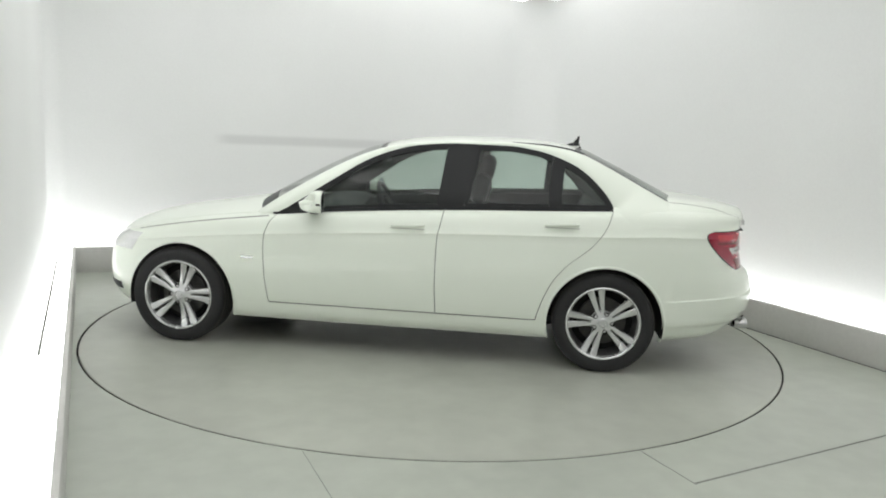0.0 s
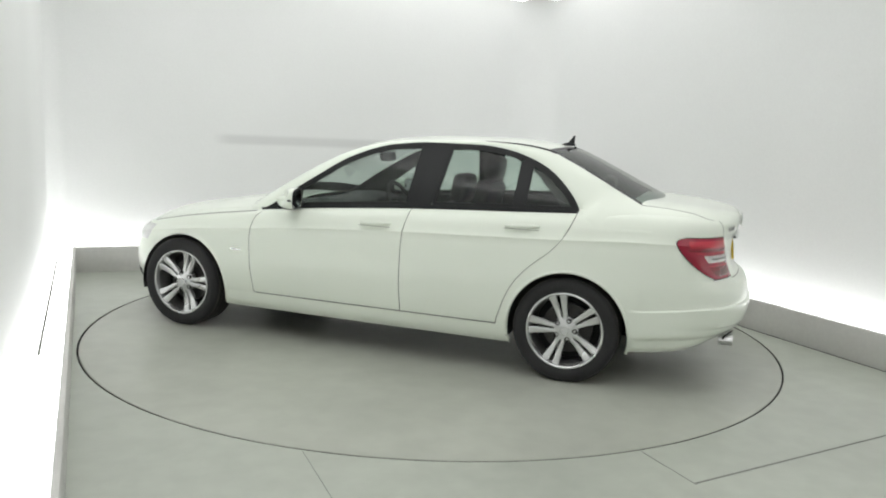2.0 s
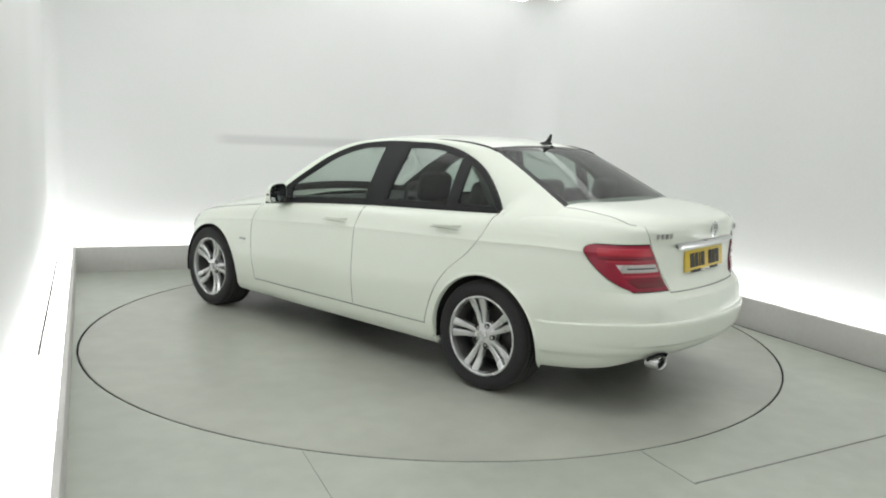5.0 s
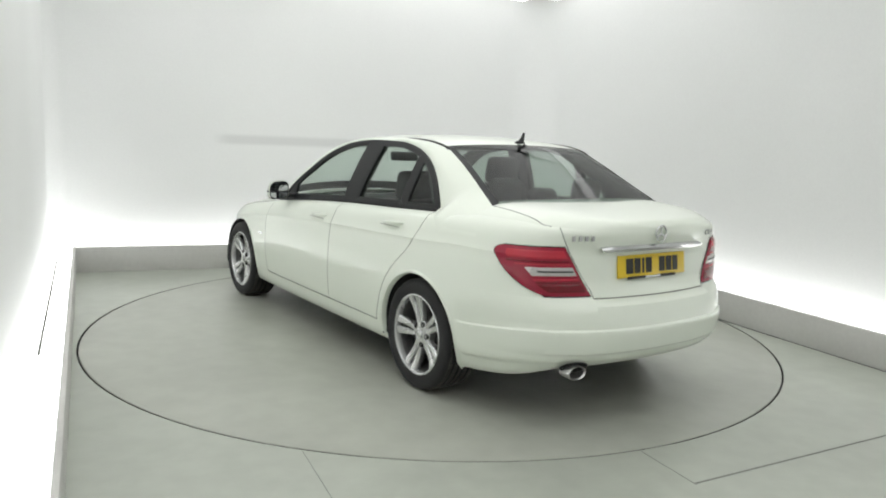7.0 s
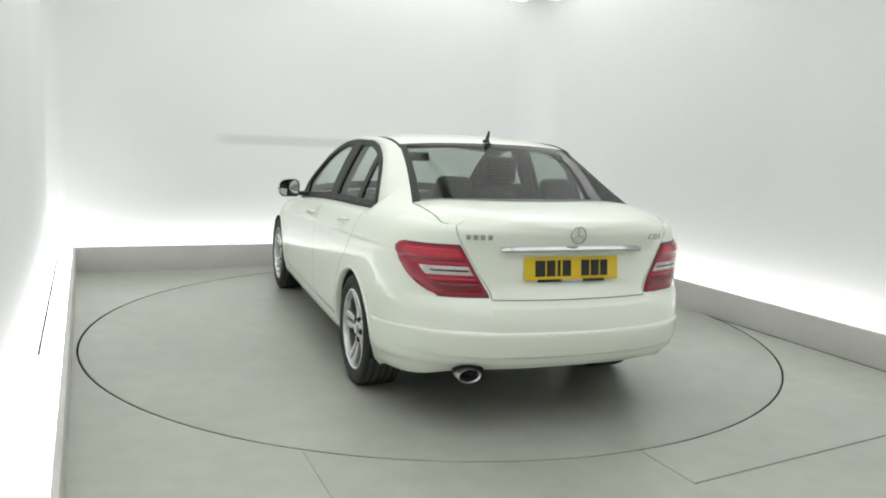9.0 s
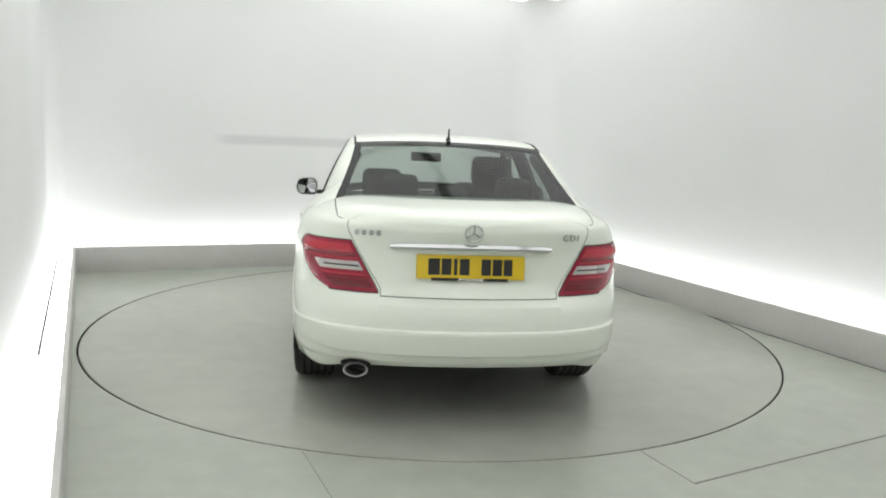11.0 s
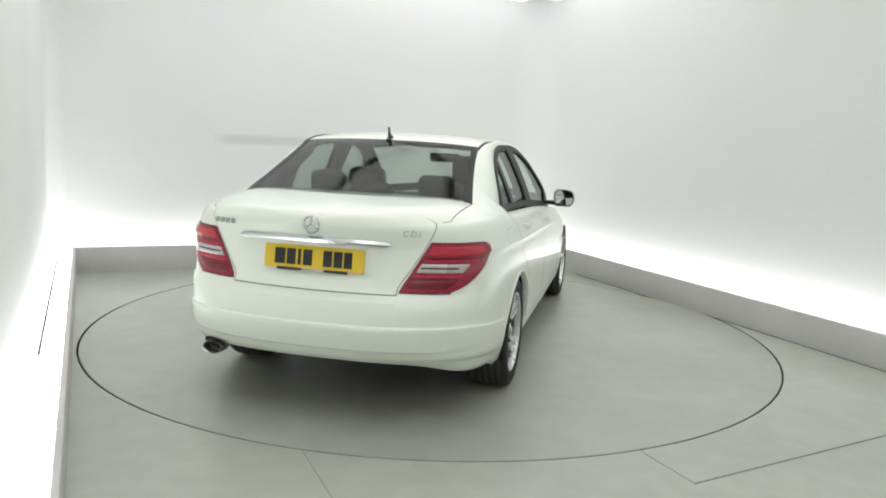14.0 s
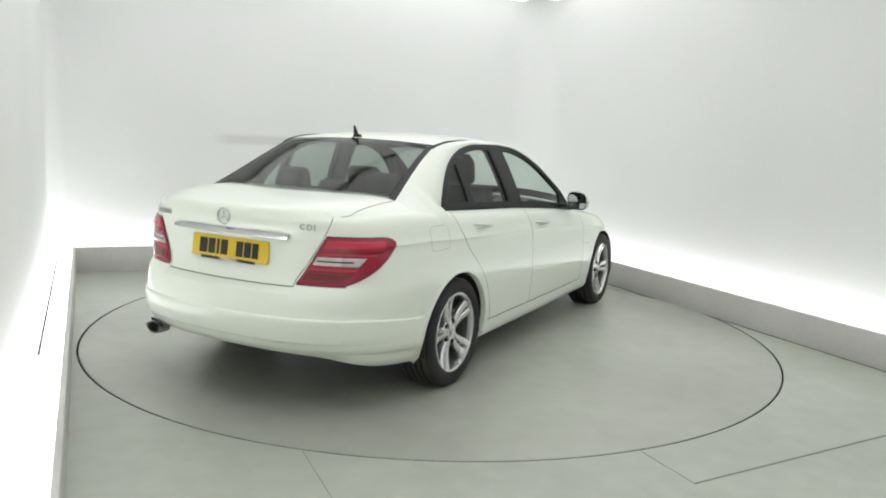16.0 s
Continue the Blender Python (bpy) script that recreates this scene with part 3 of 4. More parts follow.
def side_point(x, z, lift=0.0):
    """A place on the upper side of the body."""
    tuck = 0.30 * max(0.0, -1.25 - x) ** 2 + 0.12 * max(0.0, x - 0.45) ** 2
    return (x, float(glass_y(z)) - tuck + lift, z)


def belt(x):
    return float(np.interp(x, [-1.412, -1.106, -0.755, -0.399, -0.037, 0.331, 0.770], [0.996, 0.988, 0.975, 0.958, 0.935, 0.905, 0.858]))


NE = 90
edge = resample(EDGE, NE)
e_front = min(range(NE), key=lambda i: abs(edge[i][0] - 0.03))      # head of the windscreen
e_back = min(range(NE), key=lambda i: abs(edge[i][0] + 1.157))      # head of the rear window


def across(i, n=28):
    """A row from the left edge to the right edge over the screens and the roof."""
    x, y, z = edge[i]
    if i <= e_front:
        k = 1 - i / e_front
        bow, lift = 0.03 + 0.105 * k, 0.036 * (1 - k) + 0.045 * k
    elif i >= e_back:
        k = (i - e_back) / (NE - 1 - e_back)
        bow, lift = -0.045 - 0.05 * k, 0.022 - 0.006 * k
    else:
        k = (i - e_front) / (e_back - e_front)
        bow, lift = 0.03 * (1 - k) - 0.045 * k, 0.036 - 0.014 * k * k
    return [(x + bow * (1 - t * t), y * t, z + lift * (1 - abs(t) ** 2.4)) for t in [1 - 2 * m / n for m in range(n + 1)]]


def build_upper():
    rows = [across(i) for i in range(NE)]
    part("roof", thick(grid(rows[e_front - 1:e_back + 1]), 0.012), PAINT, car, "white roof panel", 40)
    part("headliner", grid([[(p[0], p[1] * 0.96, p[2] - 0.03) for p in r] for r in rows[e_front - 1:e_back + 1]]), HEADLINER, car, "grey roof lining")

    def screen(name, sub, material, label, border, foot=1, tail_rows=1):
        n = len(sub[0])
        m = len(sub)
        b = border
        pane = part(name, grid([r[b:n - b] for r in sub[foot:m - tail_rows]]), material, car, label)
        pane.visible_shadow = False
        ring = [(i, j) for i in range(m - 1) for j in range(n - 1) if i < foot or i >= m - 1 - tail_rows or j < b or j >= n - 1 - b]
        verts = [p for r in sub for p in r]
        part("window_seal", raw(verts, [(i * n + j, i * n + j + 1, (i + 1) * n + j + 1, (i + 1) * n + j) for i, j in ring]), BLACK, pane, "black ceramic border and seal")
        return pane
    screen("windscreen", rows[2:e_front], GLASS_FRONT, "clear curved windscreen with a black lower border", 0, 4)
    back = [across(i, 60) for i in range(NE)][e_back:]
    screen("rear_window", back, GLASS_BACK, "tinted curved rear window with a black border", 2, tail_rows=1)

    # black mouldings along both edges of the roof
    for s in (1, -1):
        run = [(x, y, z - 0.006 * max(0.0, (x + 1.0) / 0.25)) for x, y, z in edge[:e_back + 3] if x < -0.75]
        strip = []
        for x, y, z in run:
            strip.append([(x, (y + dy) * s, z + dz) for dy, dz in ((0.007, -0.004), (0.006, 0.0045), (-0.004, 0.0075), (-0.007, 0.001))])
        part("roof_moulding", grid(strip), BLACK, car, "thin black roof edge moulding")

    # side panels: pillars and roof rail, from the edge to the window outline and the shoulder behind it
    tail = []
    for k, x in enumerate(np.linspace(-1.425, -1.84, 18)):
        a = float(a_of_x(x))
        zs = float(shoulder(float(plan(a)[0])))
        drop = 0.10 * min(1.0, k / 5)
        tail.append(skin(a, zs - drop, 0.0015))
    outline = [side_point(x, z) for x, z in resample(GLAZE, 70)]
    lower = outline + tail
    m = len(lower)
    # pair the two curves by matching shares of the way
    top = resample(EDGE, 400)

    def nearest_share():
        shares, last = [], 0.0
        for k, p in enumerate(lower):
            if k < 70:
                g = p[0] + 0.10 * (1 - k / 69) - 0.17 * (k / 69) ** 2
            else:
                g = -1.58 - 0.205 * (k - 69) / (m - 70)
            best = min(range(400), key=lambda i: abs(top[i][0] - g))
            last = max(last, best)
            shares.append(last)
        shares[0] = 0
        return shares
    sh = nearest_share()
    ks = np.convolve(np.pad(np.array(sh, float), 6, mode="edge"), np.ones(13) / 13, "valid")
    ks[0], ks[-1] = 0, 399
    for s in (1, -1):
        table = []
        for k, p in enumerate(lower):
            i0 = int(np.clip(ks[k], 0, 398))
            q = np.array(top[i0]) + (np.array(top[i0 + 1]) - np.array(top[i0])) * (ks[k] - i0)
            row = []
            share = min(1.0, max(0, k - 67) / 5)
            fade = 1 - 0.6 * max(0, k - 76) / (m - 77)
            ctrl = np.array(((p[0] + q[0]) / 2, 0.822 - 0.025 * (1 - fade), min(q[2] - 0.01, 1.0 + 0.02 * fade)))
            for u in np.linspace(0, 1, 13):
                w = np.array(p) * (1 - u) + q * u
                bez = np.array(p) * (1 - u) ** 2 + ctrl * 2 * u * (1 - u) + q * u * u
                w = w * (1 - share) + bez * share
                swell = 0.018 * (1 - share) * math.sin(math.pi * u) * min(1.0, np.linalg.norm(q - np.array(p)) / 0.15)
                row.append((w[0], (w[1] + swell) * s, w[2] + 0.4 * swell))
            table.append(row)
        part("window_pillar_frame", grid(table), PAINT, car, "white roof rail with front and rear pillars", 50)
        lining = [[(p[0], p[1] - 0.020 * s, p[2] - 0.008) for p in r] for r in table]
        part("pillar_lining", grid(lining), LINING, car, "dark grey inner pillar lining", 50)


build_upper()


def inset(loop, d):
    """A closed outline moved inwards."""
    n = len(loop)
    p = [Vector(q) for q in loop]
    area = sum(p[i].x * p[(i + 1) % n].y - p[(i + 1) % n].x * p[i].y for i in range(n))
    sgn = 1 if area > 0 else -1
    out = []
    for i in range(n):
        t = (p[(i + 1) % n] - p[i - 1]).normalized()
        out.append((p[i].x - t.y * sgn * d, p[i].y + t.x * sgn * d))
    return out


def ring_on_side(outer, inner, s, lift):
    n = len(outer)
    rows = [[], [], [], []]
    for (x0, z0), (x1, z1) in zip(outer, inner):
        for r, (x, z, l) in zip(rows, ((x0, z0, lift - 0.012), (x0, z0, lift), (x1, z1, lift), (x1, z1, lift - 0.014))):
            q = side_point(x, z, l)
            r.append((q[0], q[1] * s, q[2]))
    return grid(rows, close=True)


def loop_between(x_front, x_back, n=26):
    """A window's outline: the belt, the glazing's upper outline and two posts given as functions of z."""
    up = resample(GLAZE, 400)
    pts = []
    top = [p for p in up if p[0] <= x_front(p[1]) and p[0] >= x_back(p[1])]
    top = [top[int(k)] for k in np.linspace(0, len(top) - 1, n)]
    lo_f = next((x for x in np.linspace(0.765, -1.41, 800) if x <= x_front(belt(x))), 0.76)
    lo_b = next((x for x in np.linspace(-1.410, 0.765, 800) if x >= x_back(belt(x))), -1.4)
    low = [(x, belt(x)) for x in np.linspace(lo_b, lo_f, n)]
    b, f = top[-1], top[0]
    post_b = [(b[0] + (low[0][0] - b[0]) * k / 8, b[1] + (low[0][1] - b[1]) * k / 8) for k in range(1, 8)]
    post_f = [(low[-1][0] + (f[0] - low[-1][0]) * k / 8, low[-1][1] + (f[1] - low[-1][1]) * k / 8) for k in range(1, 8)]
    pts = top + post_b + low + post_f
    clean = [pts[0]]
    for p in pts[1:]:
        if math.hypot(p[0] - clean[-1][0], p[1] - clean[-1][1]) > 0.004:
            clean.append(p)
    if math.hypot(clean[0][0] - clean[-1][0], clean[0][1] - clean[-1][1]) < 0.004:
        clean.pop()
    return clean


def pane_on_side(loop, s, lift):
    """A filled pane over an outline, curved with the side."""
    bm = bmesh.new()
    n = len(loop)
    cx, cz = sum(p[0] for p in loop) / n, sum(p[1] for p in loop) / n
    rings = []
    for k in (1.0, 0.75, 0.5, 0.25):
        rings.append([bm.verts.new((lambda q: (q[0], q[1] * s, q[2]))(side_point(cx + (x - cx) * k, cz + (z - cz) * k, lift))) for x, z in loop])
    q = side_point(cx, cz, lift)
    c = bm.verts.new((q[0], q[1] * s, q[2]))
    for a, b in zip(rings, rings[1:]):
        for i in range(n):
            bm.faces.new((a[i], a[(i + 1) % n], b[(i + 1) % n], b[i]))
    for i in range(n):
        bm.faces.new((rings[-1][i], rings[-1][(i + 1) % n], c))
    return bm


post_q = lambda z: -1.035 - (z - 1.0) * 0.05
WINDOWS = [("front_side_window", "front_door", lambda z: 0.50, lambda z: -0.335 - (z - 0.95) * 0.12, 0.020),
           ("rear_side_window", "rear_door", lambda z: -0.455 + (z - 0.95) * -0.17, post_q, 0.020),
           ("quarter_window", "rear_door", lambda z: post_q(z) - 0.006, lambda z: -9, 0.020)]


def build_side_windows():
    for s in (1, -1):
        whole = loop_between(lambda z: 9, lambda z: -9, 50)
        part("window_surround", ring_on_side(whole, inset(whole, 0.017), s, 0.010), BLACK, car, "black window surround moulding")
        for name, door, xf, xb, w in WINDOWS:
            loop = inset(loop_between(xf, xb), 0.004)
            inner = inset(loop, w + 0.012)
            d = DOORS[door, s]
            pane = part(name, pane_on_side(inset(loop, 0.012), s, -0.004), GLASS, d, "green-tinted side window")
            pane.visible_shadow = False
            part("window_frame", ring_on_side(loop, inner, s, 0.006), BLACK, d, "black window frame")
        # inner lining that narrows the openings, widest at the rear pillar
        top_line = resample(GLAZE, 60)
        rows = [[], []]
        for k, (x, z) in enumerate(top_line):
            w = 0.045 + 0.075 * min(1.0, max(0.0, (-0.95 - x) / 0.35))
            d = Vector((-0.45 - x, 1.05 - z)).normalized()
            x1, z1 = x + d.x * w, z + d.y * w
            if k > 52:
                z1 = max(z1, belt(x1) + 0.01)
            for row, (xx, zz) in zip(rows, ((x, z), (x1, z1))):
                q = side_point(xx, zz, -0.030)
                row.append((q[0], q[1] * s, q[2]))
        part("window_lining", grid(rows), LINING, car, "dark inner window lining")
        # padded inner trims of the rear and the centre post
        back_edge = sorted((z, x, y) for x, y, z in EDGE if x < -1.1)
        bz, bx, by = ([p[i] for p in back_edge] for i in range(3))
        rows = []
        for z in np.linspace(0.985, 1.335, 14):
            xl = float(np.interp(z, [0.98, 1.10, 1.20, 1.30, 1.34], [-1.325, -1.265, -1.185, -1.065, -1.00]))
            o = side_point(xl, z, -0.031)
            xb, yb = float(np.interp(z, bz, bx)), float(np.interp(z, bz, by)) - 0.035
            deep = 0.092 * min(1.0, (1.36 - z) / 0.08)
            rows.append([(o[0], o[1] * s, z), (o[0] - 0.015, (o[1] - deep * 0.6) * s, z), (o[0] - 0.06, (o[1] - deep) * s, z), (min(xb + 0.03, o[0] - 0.10), min(yb, o[1] - deep * 0.5) * s, z)])
        part("rear_pillar_trim", grid(rows), LINING, car, "dark grey padded rear pillar trim", 50)
        rows = []
        for z in np.linspace(0.94, 1.345, 10):
            xf, xr = -0.345 - (z - 0.95) * 0.12, -0.445 - (z - 0.95) * 0.17
            o = side_point(xf, z, -0.012)[1]
            rows.append([(xf, o * s, z), (xf - 0.02, (o - 0.06) * s, z), (xr + 0.02, (o - 0.06) * s, z), (xr, o * s, z)])
        part("centre_post_trim", grid(rows), LINING, car, "dark grey centre post trim", 50)
        # centre post cover, mirror base corner
        rows = []
        for z in np.linspace(0.955, 1.355, 10):
            row = []
            for x in (-0.322 - (z - 0.95) * 0.12, -0.395 - (z - 0.95) * 0.15, -0.468 - (z - 0.95) * 0.17):
                q = side_point(x, z, 0.008)
                row.append((q[0], q[1] * s, q[2]))
            rows.append(row)
        part("centre_post_cover", thick(grid(rows), 0.008), BLACK, DOORS["front_door", s], "gloss black centre post cover")
        rows = []
        for z in np.linspace(0.992, 1.300, 8):
            row = []
            for x in (post_q(z) + 0.012, post_q(z) - 0.018):
                q = side_point(x, z, 0.0065)
                row.append((q[0], q[1] * s, q[2]))
            rows.append(row)
        part("quarter_divider", thick(grid(rows), 0.008), BLACK, DOORS["rear_door", s], "black divider before the quarter window")
        tri = [(0.735, 0.872), (0.49, 0.897), (0.49, 1.035), (0.60, 0.958)]
        bm = raw([(lambda q: (q[0], q[1] * s, q[2]))(side_point(x, z, 0.006)) for x, z in tri], [(0, 1, 2, 3)])
        part("mirror_base", thick(bm, 0.012), BLACK, DOORS["front_door", s], "black corner cover by the mirror")


build_side_windows()


# ---- wheels ----
def tyre_mesh():
    w = 0.215
    prof = [(RIM_R - 0.004, 0.004), (RIM_R + 0.006, 0.002), (RIM_R + 0.02, 0.009), (RIM_R + 0.042, 0.013), (TYRE_R - 0.022, 0.009), (TYRE_R - 0.010, 0.000), (TYRE_R - 0.005, -0.009), (TYRE_R - 0.002, -0.020)]
    grooves = []
    for c in (0.05, 0.09, 0.125, 0.165):
        grooves += [(TYRE_R, -c + 0.005), (TYRE_R - 0.008, -c + 0.004), (TYRE_R - 0.008, -c - 0.004), (TYRE_R, -c - 0.005)]
    back = [(TYRE_R - 0.002, -w + 0.020), (TYRE_R - 0.012, -w + 0.004), (RIM_R + 0.02, -w), (RIM_R - 0.004, -w + 0.01)]
    return revolve(prof + grooves + back, 72)


def tread_mesh():
    """The worn running surface: shoulder blocks cut by cross grooves, between the long grooves."""
    n, bands = 90, ((-0.018, -0.043), (-0.057, -0.083), (-0.097, -0.118), (-0.132, -0.158), (-0.172, -0.197))
    verts, faces = [], []
    for b, (y0, y1) in enumerate(bands):
        for k in range(n):
            shift = 0.5 * (b % 2)
            a0, a1 = (2 * math.pi * (k + shift + d) / n for d in (0.0, 0.80))
            base = len(verts)
            for r in (TYRE_R - 0.004, TYRE_R + 0.0015):
                for a, y in ((a0, y0), (a1, y0), (a1, y1), (a0, y1)):
                    verts.append((r * math.cos(a), y, r * math.sin(a)))
            faces += [tuple(base + i for i in f) for f in ((4, 5, 6, 7), (0, 1, 5, 4), (1, 2, 6, 5), (2, 3, 7, 6), (3, 0, 4, 7))]
    return raw(verts, faces)


def spoke(angle, lean):
    """One of a pair of spokes: it fans out towards the rim, with a narrow slot to its twin."""
    rows = []
    for k in range(11):
        u = k / 10
        r = 0.040 + (RIM_R - 0.049) * u
        near = 0.0018 + 0.0105 * max(0.0, u - 0.15)
        far = 0.026 + 0.034 * u ** 1.15
        y = -0.026 + 0.020 * u - 0.012 * math.sin(math.pi * u)
        row = []
        for t, b in ((0, -0.034), (0.0, -0.007), (0.12, -0.001), (0.5, 0.0015), (0.88, -0.002), (1.0, -0.009), (1.0, -0.036)):
            lx, ly = r, lean * (near + (far - near) * t)
            row.append((lx * math.cos(angle) - ly * math.sin(angle), y + b, lx * math.sin(angle) + ly * math.cos(angle)))
        rows.append(row)
    return grid(rows)


def build_wheel(x, s, turn):
    """A wheel as a part of the car; s: 1 on the left, -1 on the right."""
    tyre = part("wheel", tyre_mesh(), RUBBER, car, "wheel with a black low-profile tyre on a silver twin-spoke alloy rim")
    tyre.matrix_basis = pose(x, s * FACE_Y, HUB_Z, 0, turn, 0 if s > 0 else 180)
    part("tread", tread_mesh(), TREAD, tyre, "dusty grey tyre tread")
    part("rim", revolve([(RIM_R + 0.001, -0.008), (RIM_R + 0.004, 0.003), (RIM_R - 0.003, 0.006), (RIM_R - 0.010, 0.001), (RIM_R - 0.014, -0.014), (RIM_R - 0.015, -0.030)], 72), ALLOY, tyre, "silver alloy rim")
    part("rim_barrel", revolve([(RIM_R - 0.0152, -0.030), (RIM_R - 0.024, -0.06), (RIM_R - 0.03, -0.19)], 72), BARREL, tyre, "inner barrel of the rim with shade in its dark colour")
    part("hub", revolve([(0, -0.022), (0.040, -0.022), (0.066, -0.028), (0.078, -0.040), (0.080, -0.075)], 40), ALLOY, tyre, "silver wheel hub")
    for k in range(5):
        a = radians(90 + 72 * k)
        for lean in (-1, 1):
            part("spoke", spoke(a, lean), ALLOY, tyre)
        b = a + radians(36)
        part("wheel_bolt", moved(revolve([(0.0155, -0.022), (0.0155, 0.001), (0.0125, 0.003), (0.009, -0.004), (0, -0.004)], 14), Matrix.Translation((0.060 * math.cos(b), -0.0235, 0.060 * math.sin(b)))), LINER, tyre, "dark sunken wheel bolt")
    part("hub_cap", revolve([(0.030, -0.024), (0.030, -0.014), (0.026, -0.011), (0.019, -0.013), (0.017, -0.010), (0.0, -0.009)], 32), ALLOY, tyre, "silver hub cap")
    part("brake_disc", revolve([(0.0, -0.085), (0.07, -0.085), (0.075, -0.098), (0.150, -0.098), (0.152, -0.120), (0.0, -0.12)], 48), ALLOY_DARK, tyre, "dark iron brake disc")
    # black disc added in place of the shade behind the spokes
    part("barrel_shadow", revolve([(RIM_R - 0.03, -0.13), (0, -0.13)], 40), LINER, tyre, "black disc standing in for the shade inside the wheel")


for x in (HUB_X, -HUB_X):
    for s in (1, -1):
        build_wheel(x, s, 15 if x < 0 else -18)


def arch_liner(cx, cz, rad, s):
    rows = []
    for y in (0.868, 0.84, 0.60, 0.52):
        row = []
        for k in range(29):
            a = math.pi * (-0.06 + 1.12 * k / 28)
            r = rad + (0.001 if y > 0.85 else -0.004)
            row.append((cx + r * math.cos(a), y * s, max(cz + r * math.sin(a), 0.17)))
        rows.append(row)
    c = [[(cx, 0.52 * s, cz)] * 29]
    part("wheel_arch_liner", grid(rows + c), LINER, car, "black wheel arch liner")
    lip = []
    for k in range(33):
        a = math.pi * (-0.088 + 1.176 * k / 32)
        x, z = cx + rad * math.cos(a), cz + rad * math.sin(a)
        z = max(z, 0.18)
        x = min(max(x, cx - rad), cx + rad)
        ar = float(a_of_x(x))
        y = skin(ar, z)[1]
        n = (math.cos(a), math.sin(a))
        lip.append([((x + n[0] * o), (y + l) * s, z + n[1] * o) for o, l in ((0.016, 0.0), (0.010, 0.005), (0.002, 0.006), (-0.003, 0.0), (-0.003, -0.03))])
    part("arch_lip", grid(lip), PAINT, car, "white rolled wheel arch lip", 60)


for cx, cz, rad in ARCHES:
    for s in (1, -1):
        arch_liner(cx, cz, rad, s)


# ---- lamps and rear details, laid on the skin ----
def patch(edge_a, edge_b, z0, z1, lift, s, nz=16, na=14, depth=0.02, dome=0.006):
    """A shell over the skin between two edges (arc lengths as functions of z), sunk at its rim."""
    rows = []
    for k in range(nz + 1):
        z = z0 + (z1 - z0) * k / nz
        row = []
        for m in range(na + 1):
            u, v = m / na, k / nz
            a = edge_a(z) + (edge_b(z) - edge_a(z)) * u
            rim = min(u, 1 - u, v, 1 - v)
            l = lift + dome * math.sqrt(max(0.0, min(1, rim * 5)))
            q = skin(float(a), z, l)
            row.append((q[0], q[1] * s, q[2]))
        rows.append(row)
    return thick(grid(rows), depth)


lamp_in = lambda z: a_of_y_rear(float(np.interp(z, [0.668, 0.77, 0.908], [0.460, 0.533, 0.620]))) - 0.006
lamp_out_x = pchip([0.667, 0.675, 0.692, 0.722, 0.765, 0.81, 0.845, 0.868, 0.886, 0.899, 0.908], [-2.225, -2.200, -2.165, -2.115, -2.060, -2.015, -1.988, -1.977, -1.983, -2.008, -2.05])
lamp_out = lambda z: float(a_of_x(lamp_out_x(z)))


def tail_lamp(s):
    part("lamp_gasket", patch(lambda z: lamp_out(z) - 0.006, lambda z: lamp_in(z) + 0.004, 0.660, 0.905, 0.004, s, 24, 18, 0.014, 0.0), BLACK, car, "dark seal round the tail lamp")
    body = part("tail_lamp", patch(lamp_out, lamp_in, 0.665, 0.900, 0.006, s, 24, 18, 0.03), RED, car, "glossy red tail lamp with a clear reversing strip")
    for z0, z1, u0, m, nm, lab in ((0.762, 0.803, 0.30, REVERSE_LENS, "reversing_lens", "clear silver reversing lens"), (0.683, 0.722, 0.24, RED_DARK, "lower_lens", "deep red lower lens"),
                              (0.828, 0.836, 0.12, RED_DARK, "lens_rib", "dark red lens rib"),
                              (0.846, 0.886, 0.16, RED_BRIGHT, "upper_lens", "bright red upper lens"), (0.738, 0.747, 0.26, RED_BRIGHT, "lens_line", "bright red lens line"), (0.813, 0.820, 0.20, RED_BRIGHT, "lens_line", "bright red lens line"), (0.726, 0.732, 0.25, RED_DARK, "lens_rib", "dark red lens rib")):
        e0 = lambda z, u=u0: lamp_out(z) + (lamp_in(z) - lamp_out(z)) * u
        e1 = lambda z: lamp_out(z) + (lamp_in(z) - lamp_out(z)) * 0.955
        part(nm, patch(e0, e1, z0, z1, 0.0125, s, 6, 14, 0.008, 0.003), m, body, lab)
    e0 = lambda z: lamp_out(z) + (lamp_in(z) - lamp_out(z)) * 0.42
    e1 = lambda z: lamp_out(z) + (lamp_in(z) - lamp_out(z)) * 0.93
    part("reflector_bar", patch(e0, e1, 0.779, 0.787, 0.0165, s, 2, 10, 0.006, 0.001), BLACK, body, "dark bar in the reversing lens")


for s in (1, -1):
    tail_lamp(s)
    # headlamp round the front corner
    h_out = lambda z: float(a_of_x(1.66 + (0.72 - z) * 0.6))
    h_in = lambda z: float(a_of_x(2.02))
    lamp = part("headlamp", patch(h_in, h_out, 0.575, 0.690, 0.002, s, 10, 14, 0.02), CLEAR_LENS, car, "clear headlamp with a bright reflector")
    part("fog_vent", patch(lambda z: float(a_of_x(2.03)), lambda z: float(a_of_x(1.86)), 0.285, 0.335, 0.002, s, 4, 8, 0.01, 0.002), BLACK, car, "black lower grille vent")


def rear_face(y, z, lift=0.0):
    """A place on the rear face, for either sign of y."""
    a = float(a_of_y_rear(abs(y)))
    q = skin(a, z, lift)
    return q[0]


# plate with a frame; its characters are bars
PX = -2.268


